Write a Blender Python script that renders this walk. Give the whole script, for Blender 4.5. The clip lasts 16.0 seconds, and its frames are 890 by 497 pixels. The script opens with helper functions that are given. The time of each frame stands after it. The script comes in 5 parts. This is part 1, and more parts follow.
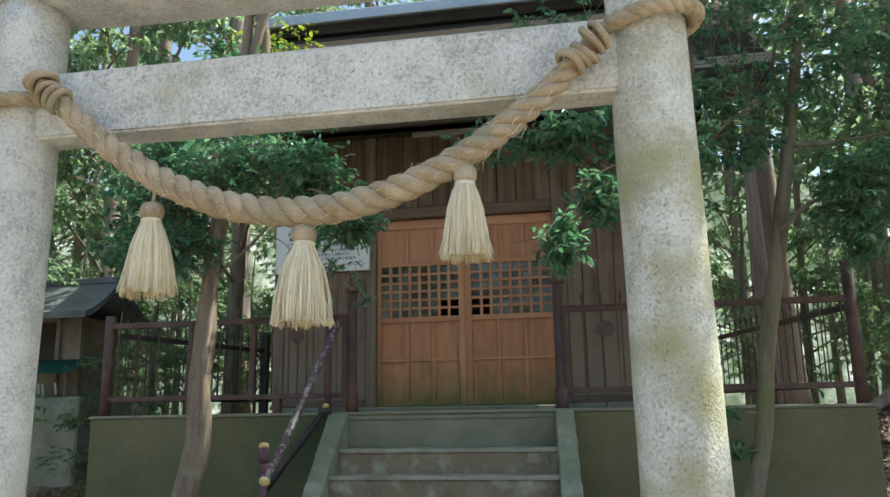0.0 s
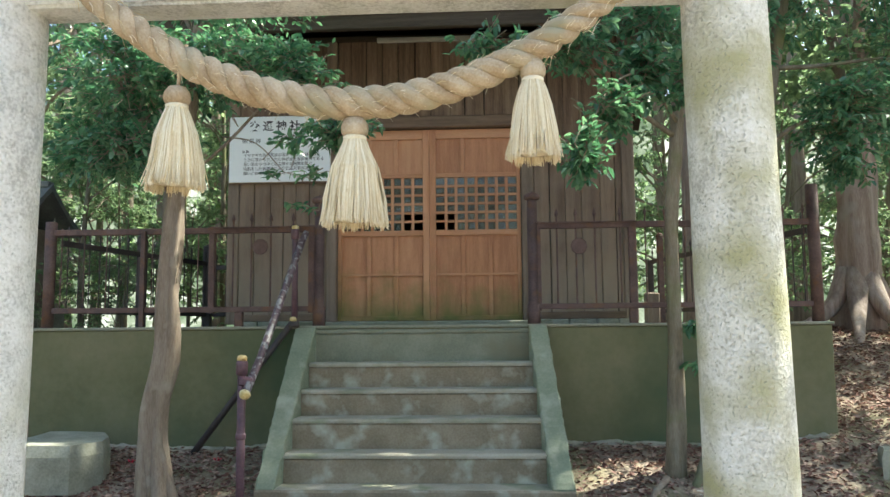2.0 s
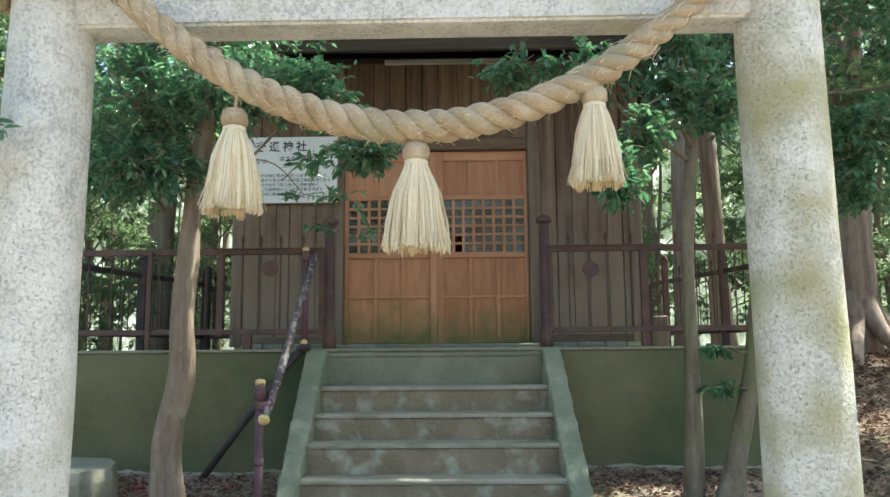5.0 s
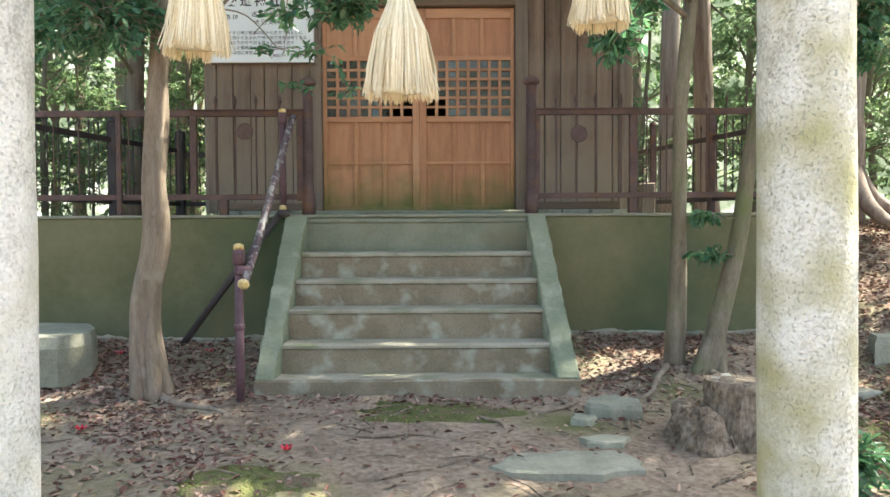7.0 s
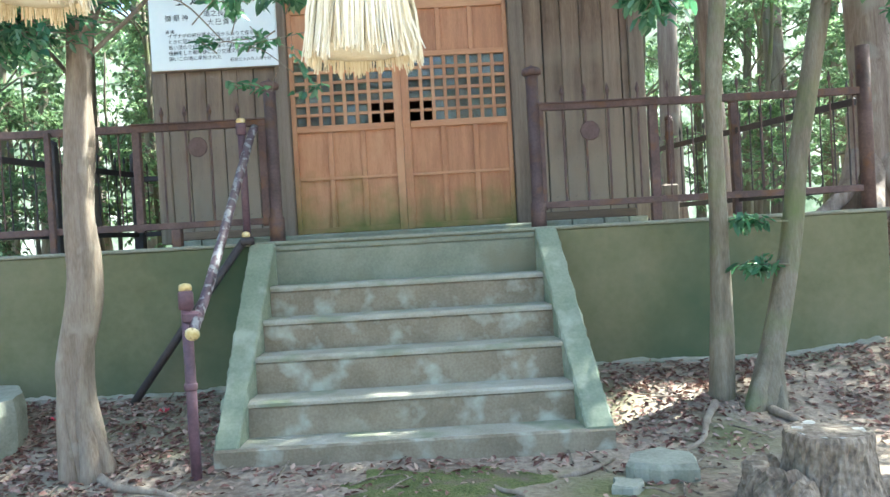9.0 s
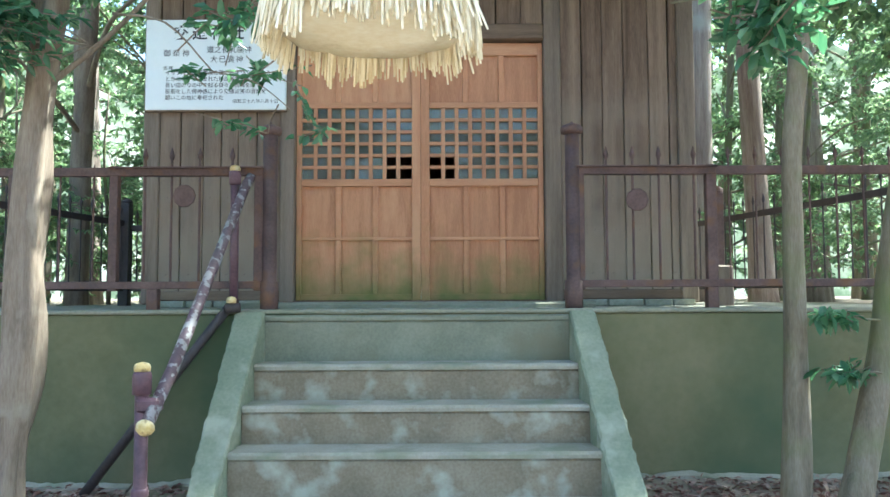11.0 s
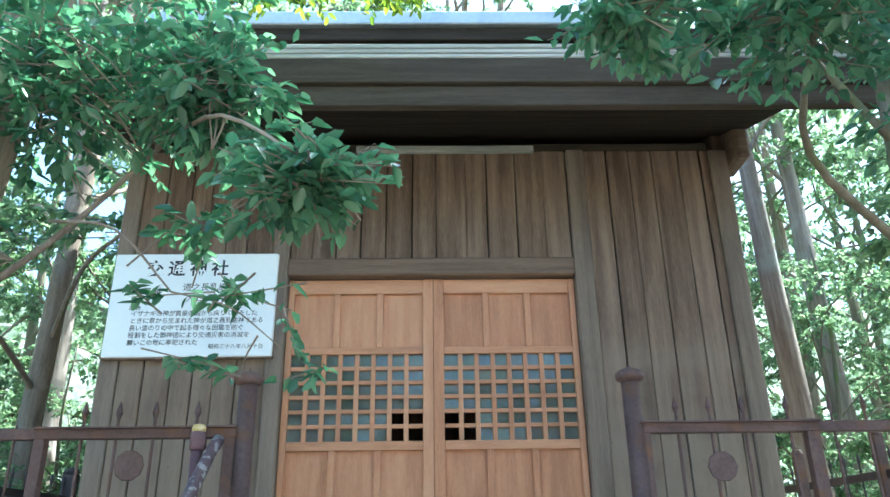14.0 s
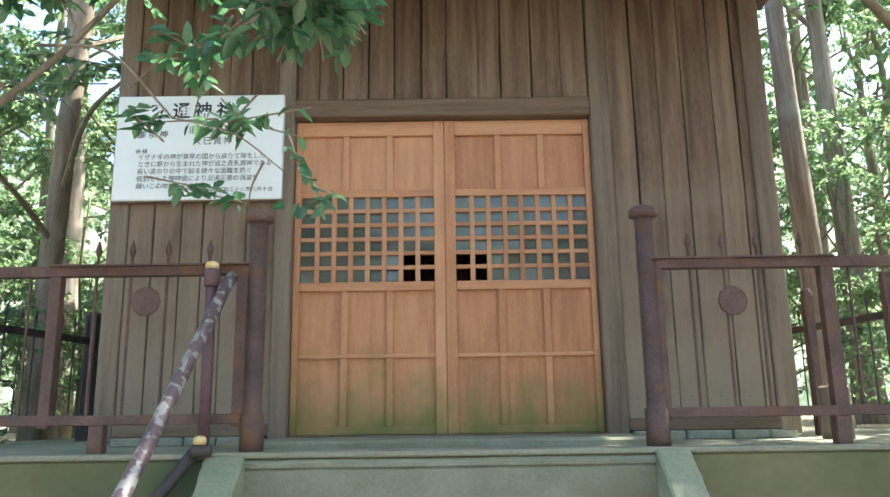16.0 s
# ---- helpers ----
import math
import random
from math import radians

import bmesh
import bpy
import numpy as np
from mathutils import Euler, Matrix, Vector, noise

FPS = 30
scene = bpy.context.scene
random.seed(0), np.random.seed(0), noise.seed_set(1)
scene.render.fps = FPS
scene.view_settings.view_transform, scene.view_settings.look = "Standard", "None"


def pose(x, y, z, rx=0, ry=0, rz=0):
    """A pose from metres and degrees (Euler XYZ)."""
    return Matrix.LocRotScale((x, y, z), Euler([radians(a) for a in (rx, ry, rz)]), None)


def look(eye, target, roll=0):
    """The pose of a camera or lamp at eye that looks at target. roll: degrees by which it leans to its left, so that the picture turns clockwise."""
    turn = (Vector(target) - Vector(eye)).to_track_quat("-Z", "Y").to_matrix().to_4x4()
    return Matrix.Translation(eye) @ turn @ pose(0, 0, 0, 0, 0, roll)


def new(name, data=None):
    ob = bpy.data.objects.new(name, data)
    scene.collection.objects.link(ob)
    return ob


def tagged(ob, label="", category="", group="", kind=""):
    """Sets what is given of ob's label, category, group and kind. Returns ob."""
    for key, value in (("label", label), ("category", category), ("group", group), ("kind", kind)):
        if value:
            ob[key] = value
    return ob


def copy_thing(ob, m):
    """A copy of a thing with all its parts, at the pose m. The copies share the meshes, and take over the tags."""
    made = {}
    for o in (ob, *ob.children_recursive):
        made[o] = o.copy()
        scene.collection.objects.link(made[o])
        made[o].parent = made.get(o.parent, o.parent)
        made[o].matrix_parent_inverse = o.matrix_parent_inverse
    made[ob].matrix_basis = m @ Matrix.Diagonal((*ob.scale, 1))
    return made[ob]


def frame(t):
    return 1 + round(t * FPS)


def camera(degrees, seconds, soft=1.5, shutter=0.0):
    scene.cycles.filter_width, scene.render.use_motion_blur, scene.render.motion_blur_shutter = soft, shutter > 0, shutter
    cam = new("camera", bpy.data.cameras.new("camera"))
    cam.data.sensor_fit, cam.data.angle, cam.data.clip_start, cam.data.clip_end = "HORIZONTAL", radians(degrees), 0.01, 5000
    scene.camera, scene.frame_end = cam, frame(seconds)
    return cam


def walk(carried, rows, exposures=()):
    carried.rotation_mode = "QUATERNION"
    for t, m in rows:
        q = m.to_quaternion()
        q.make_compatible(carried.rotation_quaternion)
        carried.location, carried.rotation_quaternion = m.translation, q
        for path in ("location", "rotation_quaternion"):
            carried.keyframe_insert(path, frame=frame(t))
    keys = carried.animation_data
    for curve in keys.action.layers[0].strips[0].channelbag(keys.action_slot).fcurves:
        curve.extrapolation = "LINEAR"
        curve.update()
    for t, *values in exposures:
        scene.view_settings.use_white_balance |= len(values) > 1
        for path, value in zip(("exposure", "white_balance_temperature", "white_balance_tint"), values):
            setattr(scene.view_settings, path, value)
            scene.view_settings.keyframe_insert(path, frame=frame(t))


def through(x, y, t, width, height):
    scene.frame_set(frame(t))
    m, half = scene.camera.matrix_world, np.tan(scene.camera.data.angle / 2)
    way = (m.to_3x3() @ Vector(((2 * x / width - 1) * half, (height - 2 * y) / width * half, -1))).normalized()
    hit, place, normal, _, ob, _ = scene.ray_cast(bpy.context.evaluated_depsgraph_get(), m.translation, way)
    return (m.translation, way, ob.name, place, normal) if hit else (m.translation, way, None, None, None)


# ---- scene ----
cam = camera(59.8, 16.0, soft=1.5)
PATH = [
    (0, (0.085, -0.243, 1.464), (-0.256, 1.686, 1.87), -1.0),
    (0.5, (-0.122, -0.308, 1.466), (-0.451, 1.637, 1.797), -0.9),
    (1, (-0.244, -0.277, 1.444), (-0.512, 1.688, 1.702), -0.7),
    (1.5, (-0.388, -0.19, 1.424), (-0.577, 1.789, 1.647), -0.5),
    (2, (-0.497, -0.136, 1.426), (-0.603, 1.85, 1.63), -0.5),
    (2.5, (-0.655, -0.177, 1.444), (-0.694, 1.812, 1.644), -0.5),
    (3, (-0.784, -0.224, 1.454), (-0.805, 1.764, 1.667), -0.7),
    (3.5, (-0.812, -0.222, 1.454), (-0.825, 1.762, 1.706), -1.1),
    (3.7, (-0.821, -0.213, 1.454), (-0.839, 1.769, 1.722), -1.2),
    (5.8, (-0.791, -0.101, 1.444), (-0.842, 1.887, 1.662), -0.0),
    (6, (-0.811, -0.112, 1.462), (-0.849, 1.881, 1.622), 0.4),
    (6.5, (-0.822, -0.091, 1.404), (-0.845, 1.909, 1.428), 0.4),
    (7, (-0.827, 0.056, 1.39), (-0.82, 2.055, 1.321), -0.3),
    (7.5, (-0.796, 0.34, 1.383), (-0.772, 2.337, 1.268), -1.2),
    (8, (-0.87, 0.643, 1.392), (-0.824, 2.638, 1.259), -2.2),
    (8.5, (-0.899, 0.832, 1.435), (-0.847, 2.828, 1.328), -2.9),
    (9, (-0.836, 0.978, 1.432), (-0.808, 2.978, 1.397), -3.2),
    (9.2, (-0.837, 0.986, 1.457), (-0.805, 2.985, 1.477), -2.8),
    (11.3, (-0.903, 1.904, 1.526), (-0.901, 3.898, 1.68), -0.1),
    (11.5, (-0.93, 2.024, 1.524), (-0.934, 4.015, 1.708), -0.2),
    (12, (-0.972, 2.255, 1.551), (-0.947, 4.24, 1.787), 0.0),
    (12.5, (-0.995, 2.443, 1.562), (-0.957, 4.417, 1.885), -0.2),
    (13, (-1.033, 2.617, 1.59), (-0.995, 4.561, 2.058), -0.1),
    (13.5, (-1.022, 2.682, 1.647), (-0.979, 4.577, 2.283), -0.2),
    (14, (-1.039, 2.66, 1.666), (-1.003, 4.505, 2.435), -0.8),
    (14.5, (-1.028, 2.635, 1.679), (-1.021, 4.457, 2.504), -0.5),
    (15, (-1.046, 2.664, 1.659), (-1.034, 4.525, 2.392), -0.6),
    (15.5, (-1.049, 2.701, 1.635), (-1.035, 4.617, 2.21), -0.8),
    (16, (-1.037, 2.756, 1.589), (-1.034, 4.711, 2.014), -0.8),
]
EXPOSURES = [(0, 0.82, 6400, -1), (2, 1.42, 6600, 0), (3.5, 1.4, 6500, -1), (6, 1.3, 6650, -1), (7, 1.8, 6950, 5), (8, 1.92, 7450, 10), (8.5, 2.1, 7100, 10), (9, 2.28, 5850, -2), (11.5, 2.1, 5700, -3), (12.5, 2.27, 5800, -3), (13.2, 2.38, 5400, -5), (14.5, 2.12, 5300, -6), (15.0, 2.05, 5450, -6), (15.5, 2.12, 6050, -1), (16, 2.17, 6450, 2)]
walk(cam, [(t, look(eye, target, roll)) for t, eye, target, roll in PATH], EXPOSURES)

# ---- light ----
SUN_AZ, SUN_EL = 68.0, 58.0            # degrees; azimuth from +y towards +x
world = bpy.data.worlds.new("world")
scene.world = world
world.use_nodes = True
wn = world.node_tree
sky = wn.nodes.new("ShaderNodeTexSky")
sky.sky_type = "NISHITA"
sky.sun_disc = False
sky.sun_elevation, sky.sun_rotation = radians(SUN_EL), radians(SUN_AZ)
sky.dust_density, sky.ozone_density = 3.0, 1.0
wn.nodes["Background"].inputs["Strength"].default_value = 0.15
wn.links.new(sky.outputs["Color"], wn.nodes["Background"].inputs["Color"])
sun = new("sun", bpy.data.lights.new("sun", "SUN"))
sun.data.energy, sun.data.angle, sun.data.color = 5.0, radians(0.6), (1.0, 0.94, 0.84)
sd = Vector((math.sin(radians(SUN_AZ)) * math.cos(radians(SUN_EL)), math.cos(radians(SUN_AZ)) * math.cos(radians(SUN_EL)), math.sin(radians(SUN_EL))))
sun.matrix_world = look(sd * 40, (0, 0, 0))


# ---- materials ----
def material(name, stops, scale=6.0, fine=60.0, rough=0.7, bump=0.3, stretch=(1, 1, 1), metal=0.0, per_object=0.0,
             stain=None, stain_scale=2.0, stain_at=(0.5, 0.65), coat=0.0, spec=0.5, bump_distance=0.01, island=0.0, zstain=None, grain=0.45, specks=None):
    """Procedural surface: a broad and a fine noise mixed into a colour ramp, stains with a shape of their own, and relief."""
    m = bpy.data.materials.new(name)
    m.use_nodes = True
    nt = m.node_tree
    N, L = nt.nodes.new, nt.links.new
    bsdf = nt.nodes["Principled BSDF"]
    co = N("ShaderNodeTexCoord")
    mp = N("ShaderNodeMapping")
    mp.inputs["Scale"].default_value = stretch
    L(co.outputs["Object"], mp.inputs["Vector"])
    vec = mp.outputs["Vector"]
    rnd = None
    if per_object or island:
        if per_object:
            oi = N("ShaderNodeObjectInfo")
            rnd = oi.outputs["Random"]
        else:
            ge = N("ShaderNodeNewGeometry")
            rnd = ge.outputs["Random Per Island"]
        off = N("ShaderNodeVectorMath")
        off.operation = "SCALE"
        off.inputs[0].default_value = (37.0, 19.0, 53.0)
        L(rnd, off.inputs["Scale"])
        add = N("ShaderNodeVectorMath")
        L(vec, add.inputs[0])
        L(off.outputs[0], add.inputs[1])
        vec = add.outputs[0]
    n1, n2 = N("ShaderNodeTexNoise"), N("ShaderNodeTexNoise")
    n1.inputs["Scale"].default_value, n1.inputs["Detail"].default_value, n1.inputs["Roughness"].default_value = scale, 6, 0.6
    n2.inputs["Scale"].default_value, n2.inputs["Detail"].default_value = fine, 4
    L(vec, n1.inputs["Vector"])
    L(vec, n2.inputs["Vector"])
    mix = N("ShaderNodeMath")
    mix.operation = "MULTIPLY_ADD"
    L(n2.outputs["Fac"], mix.inputs[0])
    mix.inputs[1].default_value = grain
    sub = N("ShaderNodeMath")
    sub.operation = "MULTIPLY_ADD"
    L(n1.outputs["Fac"], sub.inputs[0])
    sub.inputs[1].default_value, sub.inputs[2].default_value = 1.0, -grain / 2
    L(sub.outputs[0], mix.inputs[2])
    fac = mix.outputs[0]
    if rnd is not None:
        va = N("ShaderNodeMath")
        va.operation = "MULTIPLY_ADD"
        L(rnd, va.inputs[0])
        amount = per_object or island
        va.inputs[1].default_value = amount
        va2 = N("ShaderNodeMath")
        va2.operation = "SUBTRACT"
        L(fac, va2.inputs[0])
        va2.inputs[1].default_value = amount / 2
        L(va2.outputs[0], va.inputs[2])
        fac = va.outputs[0]
    ramp = N("ShaderNodeValToRGB")
    cr = ramp.color_ramp
    while len(cr.elements) < len(stops):
        cr.elements.new(0.5)
    for k, c in enumerate(stops):
        cr.elements[k].position = 0.28 + 0.44 * k / max(1, len(stops) - 1)
        cr.elements[k].color = (*c, 1)
    L(fac, ramp.inputs["Fac"])
    col = ramp.outputs["Color"]
    if stain:
        n3 = N("ShaderNodeTexNoise")
        n3.inputs["Scale"].default_value, n3.inputs["Detail"].default_value = stain_scale, 8
        L(co.outputs["Object"], n3.inputs["Vector"])
        mr = N("ShaderNodeMapRange")
        mr.inputs["From Min"].default_value, mr.inputs["From Max"].default_value = stain_at
        src = n3.outputs["Fac"]
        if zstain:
            # the stain creeps up from its foot (on the wall boards it fades into eave shade): zstain = (z of full
            # cover, z where it ends)
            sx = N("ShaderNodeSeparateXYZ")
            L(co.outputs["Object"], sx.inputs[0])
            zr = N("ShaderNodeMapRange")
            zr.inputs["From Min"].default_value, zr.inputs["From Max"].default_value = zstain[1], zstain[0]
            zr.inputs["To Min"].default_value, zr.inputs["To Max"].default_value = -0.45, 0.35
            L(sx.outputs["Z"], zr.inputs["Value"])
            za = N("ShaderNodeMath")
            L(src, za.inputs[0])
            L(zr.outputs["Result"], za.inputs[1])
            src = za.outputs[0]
        L(src, mr.inputs["Value"])
        mc = N("ShaderNodeMix")
        mc.data_type = "RGBA"
        L(mr.outputs["Result"], mc.inputs["Factor"])
        L(col, mc.inputs["A"])
        mc.inputs["B"].default_value = (*stain, 1)
        col = mc.outputs["Result"]
    height = mix.outputs[0]
    if specks:
        # small pits and dark grains: specks = (colour, scale, share)
        n4 = N("ShaderNodeTexNoise")
        n4.inputs["Scale"].default_value, n4.inputs["Detail"].default_value = specks[1], 3
        L(co.outputs["Object"], n4.inputs["Vector"])
        ms = N("ShaderNodeMapRange")
        ms.inputs["From Min"].default_value, ms.inputs["From Max"].default_value = specks[2], specks[2] + 0.10
        ms.inputs["To Max"].default_value = 0.6
        L(n4.outputs["Fac"], ms.inputs["Value"])
        mk = N("ShaderNodeMix")
        mk.data_type = "RGBA"
        L(ms.outputs["Result"], mk.inputs["Factor"])
        L(col, mk.inputs["A"])
        mk.inputs["B"].default_value = (*specks[0], 1)
        col = mk.outputs["Result"]
        pit = N("ShaderNodeMath")
        pit.operation = "SUBTRACT"
        L(height, pit.inputs[0])
        L(ms.outputs["Result"], pit.inputs[1])
        height = pit.outputs[0]
    L(col, bsdf.inputs["Base Color"])
    rr = N("ShaderNodeMapRange")
    rr.inputs["To Min"].default_value, rr.inputs["To Max"].default_value = max(0, rough - 0.12), min(1, rough + 0.12)
    L(n1.outputs["Fac"], rr.inputs["Value"])
    L(rr.outputs["Result"], bsdf.inputs["Roughness"])
    bsdf.inputs["Metallic"].default_value = metal
    bsdf.inputs["Specular IOR Level"].default_value = spec
    bsdf.inputs["Coat Weight"].default_value = coat
    if bump:
        bp = N("ShaderNodeBump")
        bp.inputs["Strength"].default_value, bp.inputs["Distance"].default_value = bump, bump_distance
        L(height, bp.inputs["Height"])
        L(bp.outputs["Normal"], bsdf.inputs["Normal"])
    return m


def leaf_material(name, stops, through=0.35, rough=0.35, spec=0.5, sat=1.1):
    m = material(name, stops, scale=1.2, fine=9.0, rough=rough, bump=0, island=0.5, spec=spec)
    nt = m.node_tree
    tr = nt.nodes.new("ShaderNodeBsdfTranslucent")
    ramp = [n for n in nt.nodes if n.bl_idname == "ShaderNodeValToRGB"][0]
    hs = nt.nodes.new("ShaderNodeHueSaturation")
    hs.inputs["Hue"].default_value, hs.inputs["Saturation"].default_value, hs.inputs["Value"].default_value = 0.475, sat, 2.0
    nt.links.new(ramp.outputs["Color"], hs.inputs["Color"])
    nt.links.new(hs.outputs["Color"], tr.inputs["Color"])
    mx = nt.nodes.new("ShaderNodeMixShader")
    mx.inputs["Fac"].default_value = through
    nt.links.new(nt.nodes["Principled BSDF"].outputs[0], mx.inputs[1])
    nt.links.new(tr.outputs[0], mx.inputs[2])
    nt.links.new(mx.outputs[0], nt.nodes["Material Output"].inputs["Surface"])
    return m


GRANITE = material("granite", [(0.50, 0.50, 0.48), (0.74, 0.74, 0.72), (0.86, 0.86, 0.85)], scale=6, fine=75, grain=0.9, rough=0.88, bump=1.0, bump_distance=0.008,
                   stain=(0.56, 0.55, 0.42), stain_scale=2.2, stain_at=(0.52, 0.74), specks=((0.60, 0.595, 0.56), 105, 0.61))
LICHEN = material("lichen_stained_granite", [(0.48, 0.48, 0.43), (0.70, 0.70, 0.65), (0.84, 0.84, 0.81)], scale=6, fine=75, grain=0.9, rough=0.9, bump=1.0, bump_distance=0.008,
                  stain=(0.43, 0.42, 0.25), stain_scale=3.2, stain_at=(0.44, 0.66), specks=((0.56, 0.55, 0.44), 100, 0.60))
ROPE = material("straw_rope", [(0.31, 0.225, 0.135), (0.46, 0.365, 0.255), (0.57, 0.49, 0.37)], scale=7, fine=120, grain=0.45, rough=0.9, bump=0.45, stain=(0.36, 0.33, 0.23), stain_scale=6, stain_at=(0.5, 0.7))
STRAW = material("tassel_straw", [(0.60, 0.49, 0.30), (0.77, 0.68, 0.49), (0.85, 0.79, 0.64)], scale=9, fine=120, rough=0.75, bump=0.2, island=0.4)
DOORWOOD = material("cypress_door", [(0.42, 0.187, 0.093), (0.54, 0.262, 0.138), (0.60, 0.322, 0.18)], scale=3.0, fine=40, rough=0.6, bump=0.12, stretch=(6, 6, 0.7), per_object=0.22,
                    stain=(0.19, 0.18, 0.05), stain_scale=5, stain_at=(0.30, 0.85), zstain=(1.42, 2.15))
RAILWOOD = material("cypress_rail", [(0.43, 0.196, 0.098), (0.54, 0.267, 0.142), (0.61, 0.33, 0.185)], scale=3.0, fine=40, rough=0.6, bump=0.12, stretch=(0.7, 6, 6), per_object=0.2,
                    stain=(0.19, 0.18, 0.05), stain_scale=5, stain_at=(0.30, 0.85), zstain=(1.42, 2.15))
# Silvered towards the foot; the dark top also holds shade from the eaves.
OLDWOOD = material("weathered_shaded_boards", [(0.085, 0.052, 0.034), (0.165, 0.108, 0.074), (0.26, 0.185, 0.132)], scale=2.2, fine=34, rough=0.8, bump=0.5, stretch=(9, 9, 0.55), per_object=0.2,
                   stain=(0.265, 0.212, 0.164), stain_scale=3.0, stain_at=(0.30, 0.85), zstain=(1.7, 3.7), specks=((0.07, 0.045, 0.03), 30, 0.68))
FRAMEWOOD = material("old_frame_wood", [(0.13, 0.097, 0.073), (0.21, 0.16, 0.122), (0.27, 0.212, 0.165)], scale=2.2, fine=34, rough=0.8, bump=0.3, stretch=(9, 9, 0.55), per_object=0.12)
BEAMWOOD = material("old_beam_wood", [(0.11, 0.073, 0.05), (0.18, 0.122, 0.085), (0.245, 0.172, 0.122)], scale=2.2, fine=34, rough=0.8, bump=0.3, stretch=(0.55, 9, 9), per_object=0.15)
GREYBOARD = material("silvered_board", [(0.25, 0.24, 0.21), (0.42, 0.41, 0.37), (0.55, 0.53, 0.49)], scale=2.2, fine=34, rough=0.85, bump=0.4, stretch=(0.5, 12, 12), per_object=0.15)
TIN = material("grey_roof_metal", [(0.38, 0.43, 0.47), (0.48, 0.53, 0.57), (0.55, 0.6, 0.63)], scale=2, fine=20, rough=0.45, bump=0.05, metal=0.6)
# Near-black: the shade of eaves and canopy is put into this roof colour.
ROOFSKIN = material("shade_dark_roof_boards", [(0.025, 0.022, 0.018), (0.04, 0.034, 0.028), (0.06, 0.05, 0.042)], scale=2, fine=26, rough=0.95, bump=0.3, stretch=(0.6, 8, 8), spec=0.05)
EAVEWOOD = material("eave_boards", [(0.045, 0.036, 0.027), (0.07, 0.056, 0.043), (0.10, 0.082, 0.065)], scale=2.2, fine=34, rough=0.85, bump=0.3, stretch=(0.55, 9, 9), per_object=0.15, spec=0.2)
MOSS = material("ground_moss", [(0.08, 0.10, 0.03), (0.13, 0.15, 0.045), (0.19, 0.19, 0.075)], scale=9, fine=80, grain=1.0, rough=1.0, bump=1.0, bump_distance=0.02, stain=(0.17, 0.13, 0.095), stain_scale=7, stain_at=(0.5, 0.62))
CONCRETE = material("mossy_wall_concrete", [(0.115, 0.12, 0.058), (0.165, 0.162, 0.088), (0.215, 0.20, 0.12)], scale=1.5, fine=24, grain=0.16, rough=0.9, bump=0.15, stain=(0.075, 0.11, 0.06), stain_scale=0.9, stain_at=(0.45, 0.66))
PAINTED = material("green_painted_kerb", [(0.163, 0.192, 0.13), (0.23, 0.258, 0.183), (0.30, 0.32, 0.24)], scale=3, fine=60, rough=0.8, bump=0.25, stain=(0.36, 0.37, 0.29), stain_scale=5, stain_at=(0.56, 0.70))
STEP = material("worn_step_concrete", [(0.18, 0.146, 0.10), (0.248, 0.206, 0.147), (0.32, 0.275, 0.205)], scale=3.5, fine=70, rough=0.92, bump=0.3, stain=(0.43, 0.43, 0.36), stain_scale=6.0, stain_at=(0.53, 0.70))
TREAD = material("step_nosing_concrete", [(0.28, 0.263, 0.20), (0.365, 0.34, 0.275), (0.44, 0.415, 0.35)], scale=3, fine=80, rough=0.9, bump=0.25, stain=(0.22, 0.24, 0.16), stain_scale=4, stain_at=(0.5, 0.7))
TOPSTEP = material("greenish_step_concrete", [(0.172, 0.182, 0.133), (0.228, 0.236, 0.178), (0.288, 0.292, 0.228)], scale=2.5, fine=70, rough=0.9, bump=0.25, stain=(0.20, 0.185, 0.125), stain_scale=3, stain_at=(0.52, 0.72))
PLATFORM = material("platform_concrete", [(0.21, 0.21, 0.16), (0.29, 0.285, 0.225), (0.38, 0.37, 0.31)], scale=2, fine=60, rough=0.9, bump=0.25, stain=(0.17, 0.19, 0.12), stain_scale=2, stain_at=(0.5, 0.7))
IRON = material("rusty_painted_iron", [(0.07, 0.042, 0.04), (0.115, 0.07, 0.066), (0.165, 0.105, 0.095)], scale=7, fine=60, rough=0.65, bump=0.3, stain=(0.16, 0.08, 0.045), stain_scale=9, stain_at=(0.54, 0.7), metal=0.1)
PIPE = material("purple_pipe_paint", [(0.085, 0.045, 0.06), (0.13, 0.07, 0.09), (0.17, 0.10, 0.12)], scale=6, fine=60, rough=0.5, bump=0.15)
PEELED = material("peeling_pipe_paint", [(0.07, 0.045, 0.058), (0.105, 0.068, 0.085), (0.15, 0.105, 0.12)], scale=6, fine=60, rough=0.55, bump=0.3, stain=(0.30, 0.29, 0.30), stain_scale=26, stain_at=(0.52, 0.58))
BLACKPIPE = material("black_iron", [(0.035, 0.028, 0.03), (0.06, 0.048, 0.05), (0.085, 0.068, 0.068)], scale=6, fine=60, rough=0.6, bump=0.15)
YELLOW = material("yellow_cap_paint", [(0.60, 0.42, 0.14), (0.72, 0.56, 0.27), (0.78, 0.68, 0.45)], scale=20, fine=90, rough=0.6, bump=0.2, stain=(0.30, 0.20, 0.10), stain_scale=30, stain_at=(0.56, 0.64))
SIGNWHITE = material("white_sign_board", [(0.83, 0.87, 0.89), (0.87, 0.90, 0.92), (0.89, 0.92, 0.93)], scale=1.5, fine=30, rough=0.4, bump=0.02)
INK = material("black_sign_ink", [(0.02, 0.02, 0.03), (0.03, 0.03, 0.04), (0.05, 0.05, 0.06)], rough=0.6, bump=0)
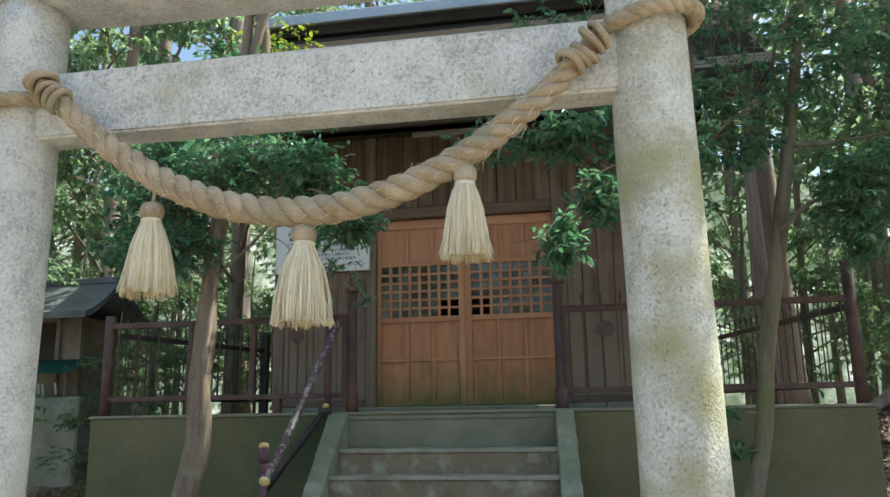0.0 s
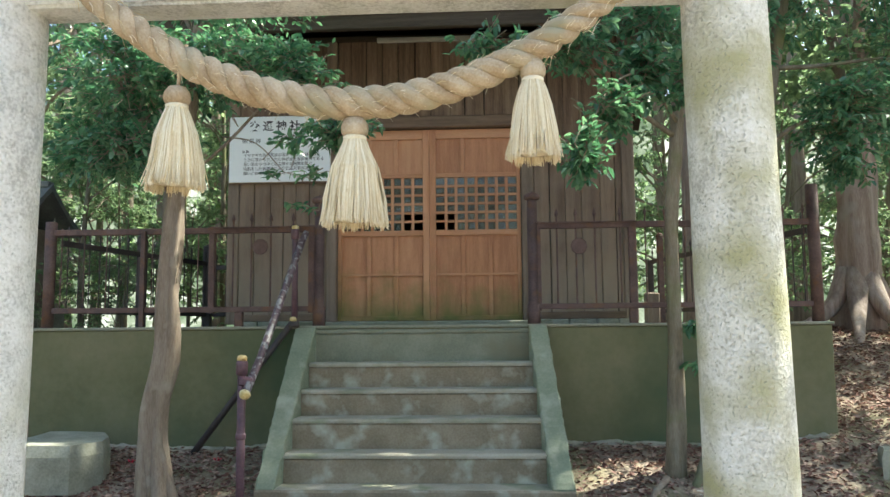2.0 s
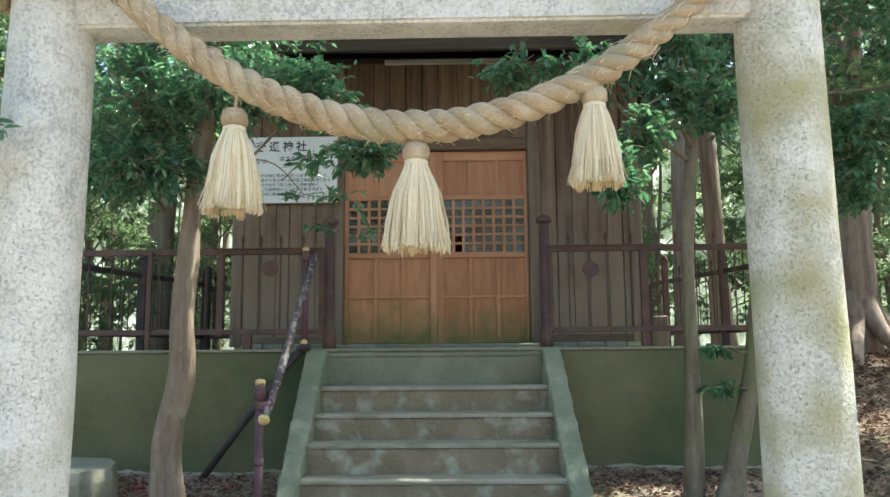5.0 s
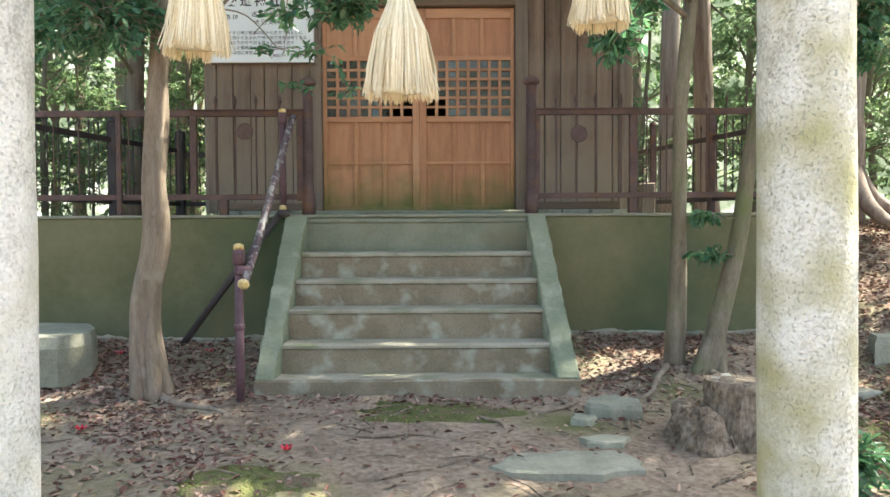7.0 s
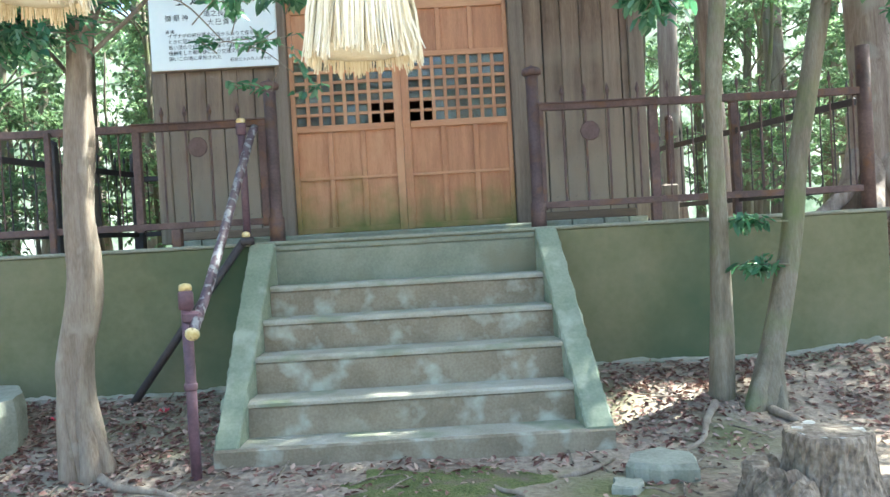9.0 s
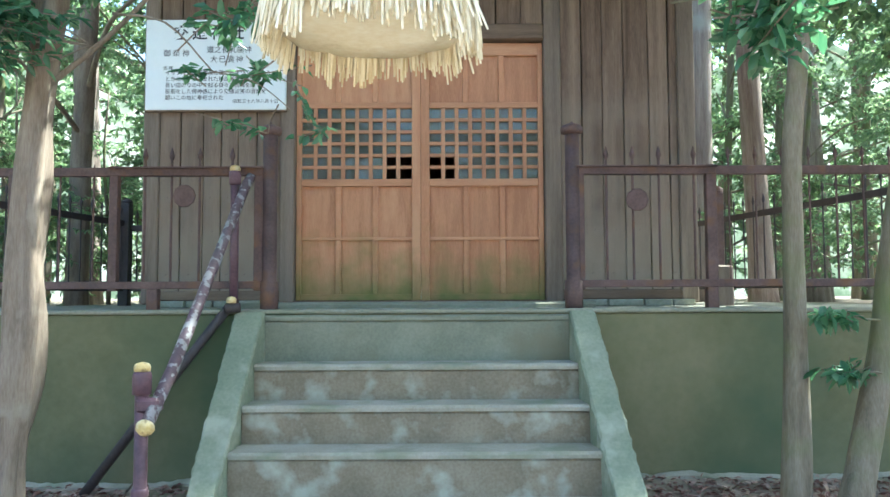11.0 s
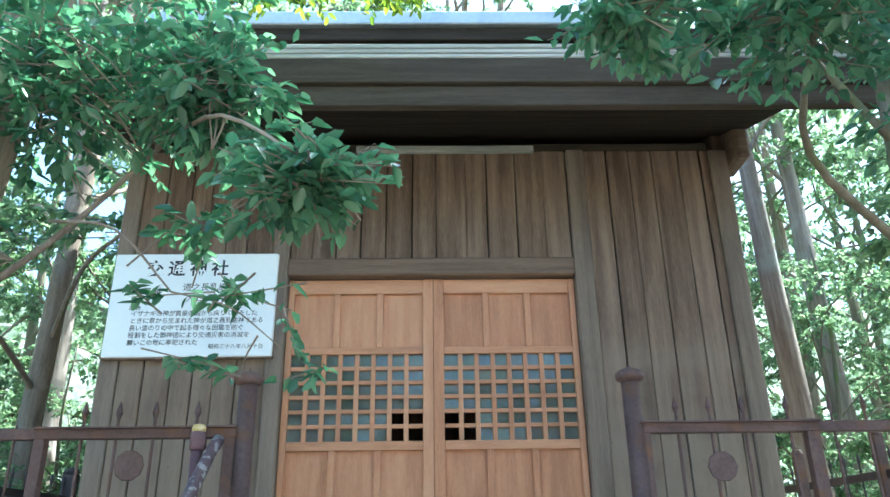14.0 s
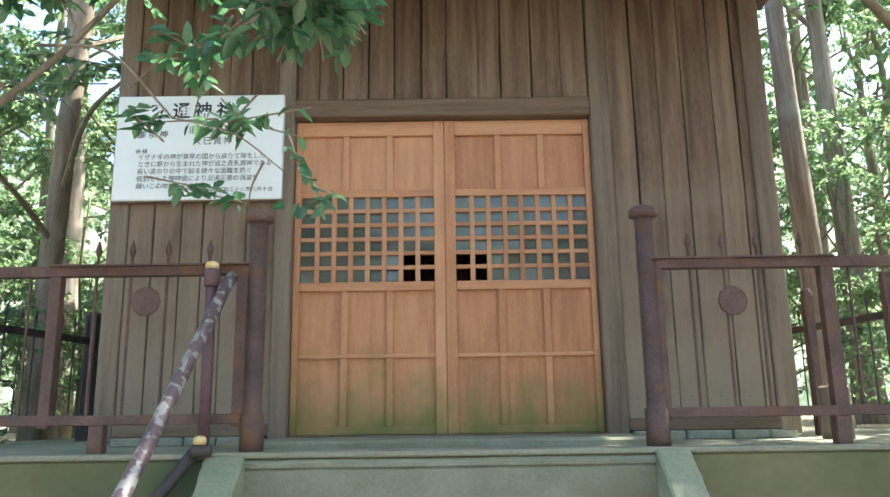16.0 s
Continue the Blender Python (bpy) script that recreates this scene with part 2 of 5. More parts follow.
BARK = material("smooth_bark", [(0.17, 0.128, 0.095), (0.26, 0.205, 0.158), (0.34, 0.285, 0.23)], scale=3, fine=30, rough=0.9, bump=0.5, stretch=(5, 5, 0.8), stain=(0.36, 0.31, 0.25), stain_scale=5, stain_at=(0.6, 0.72))
BARKG = material("greenish_bark", [(0.12, 0.10, 0.068), (0.195, 0.165, 0.12), (0.27, 0.24, 0.185)], scale=3, fine=30, rough=0.9, bump=0.5, stretch=(5, 5, 0.8), stain=(0.15, 0.17, 0.07), stain_scale=3, stain_at=(0.5, 0.7))
CEDAR = material("cedar_bark", [(0.17, 0.125, 0.105), (0.29, 0.23, 0.20), (0.42, 0.365, 0.33)], scale=2, fine=22, rough=0.95, bump=0.7, stretch=(7, 7, 0.4), stain=(0.36, 0.34, 0.31), stain_scale=2, stain_at=(0.55, 0.7))
STUMP = material("rotten_stump_wood", [(0.075, 0.056, 0.042), (0.215, 0.17, 0.13), (0.36, 0.305, 0.245)], scale=9, fine=34, grain=0.6, rough=0.95, bump=0.8, stretch=(1.5, 1.5, 1.0), bump_distance=0.015)
STONE = material("grey_green_stone", [(0.20, 0.205, 0.16), (0.29, 0.295, 0.24), (0.37, 0.37, 0.31)], scale=5, fine=60, rough=0.9, bump=0.5, per_object=0.2)
SOIL = material("forest_soil", [(0.17, 0.128, 0.095), (0.285, 0.225, 0.175), (0.41, 0.33, 0.265)], scale=2.2, fine=28, grain=0.8, rough=0.95, bump=0.8, bump_distance=0.03, stain=(0.15, 0.15, 0.065), stain_scale=1.1, stain_at=(0.50, 0.68))
LITTER = material("dead_leaves", [(0.15, 0.068, 0.052), (0.27, 0.145, 0.115), (0.43, 0.31, 0.25)], scale=8, fine=60, rough=0.8, bump=0.2, island=0.8)
CAMELLIA = material("red_camellia_petals", [(0.55, 0.01, 0.03), (0.70, 0.02, 0.06), (0.78, 0.06, 0.12)], rough=0.5, bump=0.1)
LEAF = leaf_material("glossy_leaves", [(0.058, 0.138, 0.084), (0.096, 0.205, 0.122), (0.155, 0.28, 0.168)], 0.38, 0.22, 0.8)
LEAFY = leaf_material("young_leaves", [(0.05, 0.10, 0.02), (0.10, 0.18, 0.03), (0.22, 0.28, 0.05)], 0.45, 0.4)
LEAFBG = leaf_material("forest_leaves", [(0.08, 0.15, 0.075), (0.13, 0.23, 0.11), (0.21, 0.32, 0.15)], 0.5, 0.45, 0.5, 0.9)
# Near-black colour stands for unlit depth behind boards and doors.
SHADEDARK = material("shade_dark_inside", [(0.03, 0.025, 0.02), (0.04, 0.033, 0.026), (0.05, 0.04, 0.03)], rough=0.9, bump=0)
HOKORA = material("small_shrine_wood", [(0.15, 0.12, 0.09), (0.22, 0.18, 0.14), (0.29, 0.25, 0.2)], scale=3, fine=30, rough=0.85, bump=0.2)
SLATE = material("small_shrine_roof", [(0.06, 0.07, 0.075), (0.10, 0.11, 0.115), (0.15, 0.16, 0.16)], scale=4, fine=40, rough=0.6, bump=0.2)
GREENTIN = material("green_awning_tin", [(0.02, 0.11, 0.09), (0.03, 0.15, 0.12), (0.05, 0.19, 0.15)], scale=4, fine=40, rough=0.5, bump=0.05)
PAPER = material("white_paper_streamer", [(0.7, 0.7, 0.68), (0.78, 0.78, 0.76), (0.82, 0.82, 0.8)], rough=0.7, bump=0)
GLASS = bpy.data.materials.new("old_window_glass")
GLASS.use_nodes = True
gb = GLASS.node_tree.nodes["Principled BSDF"]
gb.inputs["Base Color"].default_value = (0.75, 0.85, 0.8, 1)
gb.inputs["Roughness"].default_value = 0.08
gb.inputs["Transmission Weight"].default_value = 0.9
gb.inputs["IOR"].default_value = 1.52


# ---- building helpers ----
def thing(name, label, category, at=(0, 0, 0), group="", kind=""):
    ob = new(name)
    ob.matrix_basis = Matrix.Translation(at)
    ob.empty_display_size = 0.1
    return tagged(ob, label, category, group, kind)


def finish(name, mesh, mat, smooth):
    mesh.materials.append(mat)
    if smooth:
        mesh.polygons.foreach_set("use_smooth", [True] * len(mesh.polygons))
    return new(name, mesh)


def part(name, bm, mat, parent=None, label="", smooth=False):
    """Links a bmesh, or a mesh, as one object, under a thing or under a part."""
    if isinstance(bm, bpy.types.Mesh):
        mesh = bm
        if not mesh.materials:
            mesh.materials.append(mat)
        ob = new(name, mesh)
    else:
        mesh = bpy.data.meshes.new(name)
        bm.to_mesh(mesh)
        bm.free()
        ob = finish(name, mesh, mat, smooth)
    if parent is not None:
        ob.parent = parent
        if parent.parent is None:
            ob.matrix_parent_inverse = parent.matrix_basis.inverted()
    if label:
        ob["label"] = label
    return ob


def box(x0, x1, y0, y1, z0, z1, bevel=0.004, bm=None, seg=1):
    own = bmesh.new()
    bmesh.ops.create_cube(own, size=1)
    for v in own.verts:
        v.co = Vector(((x0 + x1) / 2 + v.co.x * (x1 - x0), (y0 + y1) / 2 + v.co.y * (y1 - y0), (z0 + z1) / 2 + v.co.z * (z1 - z0)))
    if bevel:
        bmesh.ops.bevel(own, geom=own.edges[:], offset=bevel, segments=seg, affect="EDGES")
    if bm is None:
        return own
    me = bpy.data.meshes.new("t")
    own.to_mesh(me)
    own.free()
    bm.from_mesh(me)
    bpy.data.meshes.remove(me)
    return bm


def tube(pts, radii, seg=10, bm=None, wobble=0.0, seed=0, caps=True, flutes=0.0, yarns=0):
    """A round bar along points, with a radius at each."""
    bm = bm or bmesh.new()
    pts = [Vector(p) for p in pts]
    if not hasattr(radii, "__len__"):
        radii = [radii] * len(pts)
    rings, side = [], None
    for i, p in enumerate(pts):
        d = (pts[min(i + 1, len(pts) - 1)] - pts[max(i - 1, 0)]).normalized()
        if side is None:
            side = d.orthogonal().normalized()
        side = (side - d * side.dot(d)).normalized()
        up = d.cross(side)
        ring = []
        for k in range(seg):
            a = 2 * math.pi * k / seg
            off = side * math.cos(a) + up * math.sin(a)
            r = radii[i]
            if wobble:
                r *= 1 + wobble * noise.noise(Vector((off.x * 1.6 + seed, off.y * 1.6, p.z * 2.2 + off.z + seed)))
            if flutes:
                r *= 1 + flutes * math.sin(4 * a + 1.8 * p.z + seed) * (0.6 + 0.6 * noise.noise(Vector((a, p.z * 1.5, seed))))
            if yarns:
                w = yarns * a + 0.22 * i
                r *= 1 + 0.05 * abs(math.sin(w * 0.5)) + 0.03 * noise.noise(Vector((math.floor(w / (2 * math.pi)) * 3.1, i * 0.08, seed)))
            ring.append(bm.verts.new(p + off * r))
        rings.append(ring)
    for a, b in zip(rings, rings[1:]):
        for k in range(seg):
            bm.faces.new((a[k], a[(k + 1) % seg], b[(k + 1) % seg], b[k]))
    if caps:
        bm.faces.new(rings[0][::-1])
        bm.faces.new(rings[-1])
    return bm


def lathe(cx, cy, profile, seg=20, bm=None, ripple=0.0, count=0):
    bm = bm or bmesh.new()
    rings = []
    for r, z in profile:
        rings.append([bm.verts.new((cx + r * (1 + ripple * math.cos(count * 2 * math.pi * k / seg)) * math.cos(2 * math.pi * k / seg),
                                    cy + r * (1 + ripple * math.cos(count * 2 * math.pi * k / seg)) * math.sin(2 * math.pi * k / seg), z)) for k in range(seg)])
    for a, b in zip(rings, rings[1:]):
        for k in range(seg):
            bm.faces.new((a[k], a[(k + 1) % seg], b[(k + 1) % seg], b[k]))
    bm.faces.new(rings[0][::-1])
    bm.faces.new(rings[-1])
    return bm


def spline(pts, n):
    """Catmull-Rom through points."""
    P = [Vector(p) for p in pts]
    P = [P[0] * 2 - P[1]] + P + [P[-1] * 2 - P[-2]]
    out = []
    for i in range(1, len(P) - 2):
        for k in range(n):
            t = k / n
            a, b, c, d = P[i - 1:i + 3]
            out.append(0.5 * ((2 * b) + (c - a) * t + (2 * a - 5 * b + 4 * c - d) * t * t + (3 * b - a - 3 * c + d) * t ** 3))
    out.append(P[-2])
    return out


def smooth01(v):
    v = min(1.0, max(0.0, v))
    return v * v * (3 - 2 * v)


def ground_z(x, y):
    """The lie of the land: level by the gate, rising to the foot of the wall and round it to the terrace behind."""
    z = 0.24 * smooth01((y - 0.6) / 4.2) + 0.30 * smooth01((y - 4.6) / 1.9)
    z += 0.30 * smooth01((x - 1.2) / 2.5) * smooth01((y - 4.0) / 3.0)
    back = smooth01((y - 6.2) / 3.0) * smooth01((abs(x + 1.0) - 2.7) / 1.2)
    back = max(back, smooth01((y - 9.0) / 1.5))
    z = z * (1 - back) + 1.40 * back
    near = math.exp(-((x + 1) ** 2 + (y - 4) ** 2) / 200.0)
    z += near * (0.035 * noise.noise(Vector((x * 0.9, y * 0.9, 0))) + 0.015 * noise.noise(Vector((x * 3.1, y * 3.1, 4))))
    return z


# ---- ground ----
def make_ground():
    xs = [-300, -120, -60, -30, -18] + [-12 + 0.25 * i for i in range(89)] + [14, 20, 32, 60, 120, 300]
    ys = [-300, -120, -60, -30, -16] + [-8 + 0.25 * i for i in range(93)] + [18, 24, 36, 60, 120, 300]
    verts = [(x, y, ground_z(x, y)) for y in ys for x in xs]
    n = len(xs)
    faces = [(j * n + i, j * n + i + 1, (j + 1) * n + i + 1, (j + 1) * n + i) for j in range(len(ys) - 1) for i in range(n - 1)]
    mesh = bpy.data.meshes.new("ground")
    mesh.from_pydata(verts, [], faces)
    return tagged(finish("ground", mesh, SOIL, True), "brown forest soil with moss patches and leaf litter", "ground", kind="structure")


make_ground()

# ---- terrace: retaining wall, platform, stairs ----
TX0, TX1, TY0, TY1, TZ = -4.25, 2.2, 6.1, 9.6, 1.44


def terrace():
    wall = part("retaining_wall", box(TX0, TX1, TY0, TY1, 0.1, TZ - 0.012, 0.01), CONCRETE)
    tagged(wall, "mossy olive-green concrete retaining wall under the terrace", "retaining wall", kind="structure")
    top = part("terrace_floor", box(TX0 - 0.015, TX1 + 0.015, TY0 - 0.012, TY1 + 0.02, TZ - 0.012, TZ + 0.012, 0.006), PLATFORM)
    tagged(top, "pale worn concrete floor of the terrace", "floor", kind="structure")
    # rough mortar footing along the foot of the wall
    for x0, x1 in ((TX0 + 0.3, -2.06), (0.07, TX1 - 0.1)):
        bm = bmesh.new()
        n = int((x1 - x0) / 0.02)
        rows = []
        for i in range(n + 1):
            x = x0 + (x1 - x0) * i / n
            g = ground_z(x, TY0 - 0.05)
            h = 0.022 + 0.02 * noise.noise(Vector((x * 5, 1, 0))) + 0.012 * noise.noise(Vector((x * 19, 3, 0)))
            d = 0.055 + 0.03 * noise.noise(Vector((x * 4, 7, 0))) + 0.015 * noise.noise(Vector((x * 17, 9, 0)))
            rows.append([bm.verts.new((x, TY0 - d, g - 0.05)), bm.verts.new((x, TY0 - d, g + h * 0.5)), bm.verts.new((x, TY0 - 0.01, g + h)), bm.verts.new((x, TY0 + 0.02, g + h))])
        for a, b in zip(rows, rows[1:]):
            for k in range(3):
                bm.faces.new((a[k], b[k], b[k + 1], a[k + 1]))
        f = part("wall_footing", bm, TREAD)
        tagged(f, "ragged pale mortar edge at the foot of the wall", "footing", kind="structure")


terrace()

NOSE = [(5.02, 0.375), (5.22, 0.575), (5.44, 0.785), (5.66, 0.975), (5.88, 1.163), (6.09, 1.42)]


def stair_x(y):
    """Inner faces of the two kerbs: the flight widens a little towards its foot."""
    f = (6.05 - y) / 1.05
    return -1.88 - 0.035 * f, -0.165 + 0.072 * f


def rough_block(x0, x1, y0, y1, z0, z1, seed, n=28):
    """A step with a slightly worn, uneven front edge."""
    bm = bmesh.new()
    prof = [(y1, z0), (y0, z0), (y0, z1 - 0.012), (y0 + 0.012, z1), (y1, z1)]
    rows = []
    for i in range(n + 1):
        x = x0 + (x1 - x0) * i / n
        w = 0.006 * noise.noise(Vector((x * 7, seed * 3.1, 0))) + 0.004 * noise.noise(Vector((x * 23, seed * 3.1, 9)))
        row = []
        for k, (y, z) in enumerate(prof):
            dz = w if k in (2, 3) else 0
            row.append(bm.verts.new((x, y - (w if k in (2, 3) else 0), z + dz * 0.6)))
        rows.append(row)
    for a, b in zip(rows, rows[1:]):
        for k in range(4):
            bm.faces.new((a[k], a[k + 1], b[k + 1], b[k]))
    bm.faces.new(rows[0][::-1])
    bm.faces.new(rows[-1])
    bmesh.ops.recalc_face_normals(bm, faces=bm.faces)
    return bm


def stairs():
    st = thing("stairs", "short worn concrete stairs with green-painted kerbs", "stairs", (-1.0, 5.0, 0.24), kind="structure")
    xl, xr = stair_x(5.02)
    base = part("bottom_slab", rough_block(-2.042, 0.06, 5.0, 6.12, 0.12, 0.375, 1), STEP, st)
    for i, (y, z) in enumerate(NOSE[1:]):
        a, b = stair_x(y)
        below = NOSE[i][1]
        last = i == len(NOSE) - 2
        part("step", rough_block(a + 0.001, b - 0.001, y, 6.35 if last else NOSE[i + 2][0] + 0.03, below - 0.02, z - 0.03, i + 2), TOPSTEP if last else STEP, st)
        part("tread", rough_block(a + 0.002, b - 0.002, y - 0.008, 6.4 if last else NOSE[i + 2][0] + 0.02, z - 0.03, z, i + 20), TOPSTEP if last else TREAD, st)
    part("tread", box(xl + 0.002, xr - 0.002, 5.012, 5.25, 0.375, 0.379, 0.001), TREAD, st)
    for s in (0, 1):
        bm = bmesh.new()
        rows = []
        n = 70
        for i in range(n + 1):
            t = i / n
            y = 5.012 + 1.078 * t
            inn = stair_x(y)[s]
            out = (-2.042 if s == 0 else 0.058 - 0.082 * t)
            z = 0.385 + 1.055 * min(1, t / 0.985) + 0.004 * noise.noise(Vector((y * 9, s * 5, 0))) + 0.004 * noise.noise(Vector((y * 30, s * 5, 6)))
            w = 0.010 * noise.noise(Vector((y * 12, s * 7, 3))) + 0.009 * noise.noise(Vector((y * 37, s * 7, 8)))
            lo = 0.362
            row = [(inn, y, lo), (inn + (w if s else -w), y, z - 0.01), (inn + (0.01 if s else -0.01), y, z), (out + (-0.01 if s else 0.01), y, z), (out + w, y, z - 0.01), (out, y, lo)]
            rows.append([bm.verts.new(p) for p in row])
        for a, b in zip(rows, rows[1:]):
            for k in range(5):
                bm.faces.new((a[k], a[k + 1], b[k + 1], b[k]))
        bm.faces.new(rows[0][::-1])
        bm.faces.new(rows[-1])
        bmesh.ops.recalc_face_normals(bm, faces=bm.faces)
        part("kerb", bm, PAINTED, st)
    # low landing before the door
    part("landing", rough_block(-2.1, 0.05, 6.42, 7.2, 1.40, 1.487, 40), TOPSTEP, st)


stairs()

# ---- shrine building ----
WY, X0, X1, WZ0, WZ1 = 7.08, -2.95, 0.885, 1.565, 4.19


def board_mesh(w, z0, z1, d, seed):
    """One wall board from z0 to z1, with softened, slightly wavering long edges."""
    bm = bmesh.new()
    rows, n = [], 12
    for i in range(n + 1):
        z = z0 + (z1 - z0) * i / n
        l = -w / 2 + 0.0035 * noise.noise(Vector((seed, z * 2.6, 0)))
        r = w / 2 + 0.0035 * noise.noise(Vector((seed, z * 2.6, 9)))
        rows.append([bm.verts.new(p) for p in ((l, d, z), (l, 0.005, z), (l + 0.005, 0, z), (r - 0.005, 0, z), (r, 0.005, z), (r, d, z))])
    for a, b in zip(rows, rows[1:]):
        for k in range(6):
            bm.faces.new((a[k], a[(k + 1) % 6], b[(k + 1) % 6], b[k]))
    bm.faces.new(rows[0][::-1])
    bm.faces.new(rows[-1])
    bmesh.ops.recalc_face_normals(bm, faces=bm.faces)
    me = bpy.data.meshes.new("board")
    bm.to_mesh(me)
    bm.free()
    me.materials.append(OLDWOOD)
    return me


def boards(parent, x0, x1, z0, z1, y, seed, width=0.15):
    rng = random.Random(seed)
    x = x0
    while x < x1 - 0.03:
        w = min(width * rng.uniform(0.8, 1.2), x1 - x)
        if x1 - x - w < 0.05:
            w = x1 - x
        ob = new("board", board_mesh(w - rng.uniform(0.003, 0.008), z0 + 0.001, z1 - 0.001, 0.022, x * 7.3))
        ob.parent = parent
        ob.matrix_parent_inverse = parent.matrix_basis.inverted()
        ob.matrix_basis = pose(x + w / 2, y - rng.uniform(0, 0.008), 0, 0, rng.uniform(-0.05, 0.05), rng.uniform(-1.0, 1.0))
        x += w


def shrine():
    sh = thing("shrine", "weathered brown wooden shrine hall under a deep-eaved roof", "shrine", ((X0 + X1) / 2, 8.5, TZ))
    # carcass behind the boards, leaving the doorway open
    part("wall_core", box(X0 + 0.02, -1.92, WY + 0.03, WY + 0.09, WZ0, WZ1, 0), SHADEDARK, sh)
    part("wall_core", box(-0.15, X1 - 0.02, WY + 0.03, WY + 0.09, WZ0, WZ1, 0), SHADEDARK, sh)
    part("wall_core", box(-1.92, -0.15, WY + 0.03, WY + 0.09, 3.34, WZ1, 0), SHADEDARK, sh)
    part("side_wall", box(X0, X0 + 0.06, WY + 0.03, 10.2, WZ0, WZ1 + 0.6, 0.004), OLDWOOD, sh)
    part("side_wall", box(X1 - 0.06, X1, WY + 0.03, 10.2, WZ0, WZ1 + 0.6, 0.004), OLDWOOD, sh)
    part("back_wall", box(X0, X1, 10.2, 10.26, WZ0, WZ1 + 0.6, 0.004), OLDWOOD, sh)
    part("inner_floor", box(X0 + 0.06, X1 - 0.06, WY + 0.09, 10.2, 1.47, 1.50, 0), SHADEDARK, sh)
    part("inner_ceiling", box(X0 + 0.06, X1 - 0.06, WY + 0.09, 10.2, 4.2, 4.23, 0), SHADEDARK, sh)
    # corner posts, door posts, lintel, sills
    for a, b, f in ((X0 - 0.01, X0 + 0.10, WY - 0.02), (X1 - 0.11, X1 + 0.01, WY - 0.02), (-2.005, -1.905, WY - 0.03), (-0.163, -0.045, WY - 0.03)):
        part("post", box(a, b, f, f + 0.12, 1.475, WZ1, 0.008), FRAMEWOOD, sh)
    part("lintel", box(-1.905, -0.163, WY - 0.035, WY + 0.10, 3.325, 3.435, 0.008), BEAMWOOD, sh)
    part("door_sill", box(-1.93, -0.14, WY - 0.02, WY + 0.14, 1.47, 1.495, 0.004), BEAMWOOD, sh)
    for a, b in ((X0 + 0.10, -2.005), (-0.045, X1 - 0.11)):
        part("ground_sill", box(a, b, WY - 0.022, WY + 0.08, 1.50, 1.565, 0.006), BEAMWOOD, sh)
    for a, b, k in ((X0 + 0.10, -2.005, 1), (-0.045, X1 - 0.11, 2)):
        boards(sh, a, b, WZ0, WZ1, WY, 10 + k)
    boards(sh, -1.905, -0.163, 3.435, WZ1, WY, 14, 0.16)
    # Dark back panel, added so the space under the eaves reads as deep shade.
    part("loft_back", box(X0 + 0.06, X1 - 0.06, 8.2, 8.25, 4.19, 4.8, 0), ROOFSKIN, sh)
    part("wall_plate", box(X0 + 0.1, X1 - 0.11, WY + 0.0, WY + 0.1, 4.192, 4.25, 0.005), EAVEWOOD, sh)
    part("rail_bar", box(-1.52, -0.37, WY - 0.045, WY - 0.005, 4.17, 4.215, 0.006), GREYBOARD, sh, "thin pale bar across the wall below the eaves")
    # eaves: layered boards, soffit, roof slopes, ridge
    ex0, ex1 = -3.75, 1.78
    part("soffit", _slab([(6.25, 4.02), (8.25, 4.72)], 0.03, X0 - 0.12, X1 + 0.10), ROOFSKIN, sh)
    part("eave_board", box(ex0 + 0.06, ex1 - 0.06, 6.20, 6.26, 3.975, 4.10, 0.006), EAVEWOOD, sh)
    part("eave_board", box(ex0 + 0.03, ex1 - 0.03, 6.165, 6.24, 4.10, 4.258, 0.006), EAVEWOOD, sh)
    for k in range(3):
        part("eave_shingle_layer", box(ex0 + 0.01 * k, ex1 - 0.01 * k, 6.165 - 0.004 * k, 6.27, 4.26 + 0.03 * k, 4.26 + 0.03 * k + 0.027, 0.005), GREYBOARD, sh)
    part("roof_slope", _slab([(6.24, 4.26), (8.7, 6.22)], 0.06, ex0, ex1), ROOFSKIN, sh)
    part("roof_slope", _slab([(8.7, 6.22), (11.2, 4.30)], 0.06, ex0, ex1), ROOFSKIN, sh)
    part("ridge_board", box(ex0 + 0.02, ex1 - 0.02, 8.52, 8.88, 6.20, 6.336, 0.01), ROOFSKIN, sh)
    part("ridge_cap", box(ex0 - 0.02, 0.98, 8.46, 8.94, 6.336, 6.485, 0.012), TIN, sh, "grey metal ridge cap")
    part("ridge_pole", tube([(0.41, 8.62, 6.45), (0.50, 8.50, 6.98)], 0.055, 14), TIN, sh, "short grey round pole standing on the ridge")
    for x in (X0, X1):
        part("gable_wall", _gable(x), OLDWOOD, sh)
    part("eave_bracket", box(X1 + 0.01, X1 + 0.10, 6.9, 7.2, 4.05, 4.38, 0.02), BEAMWOOD, sh)
    # doors
    doors(sh)


def _slab(yz, thick, x0, x1):
    bm = bmesh.new()
    (ya, za), (yb, zb) = yz
    v = [bm.verts.new(p) for p in ((x0, ya, za), (x1, ya, za), (x1, yb, zb), (x0, yb, zb), (x0, ya, za + thick), (x1, ya, za + thick), (x1, yb, zb + thick), (x0, yb, zb + thick))]
    for f in ((0, 3, 2, 1), (4, 5, 6, 7), (0, 1, 5, 4), (1, 2, 6, 5), (2, 3, 7, 6), (3, 0, 4, 7)):
        bm.faces.new([v[i] for i in f])
    return bm


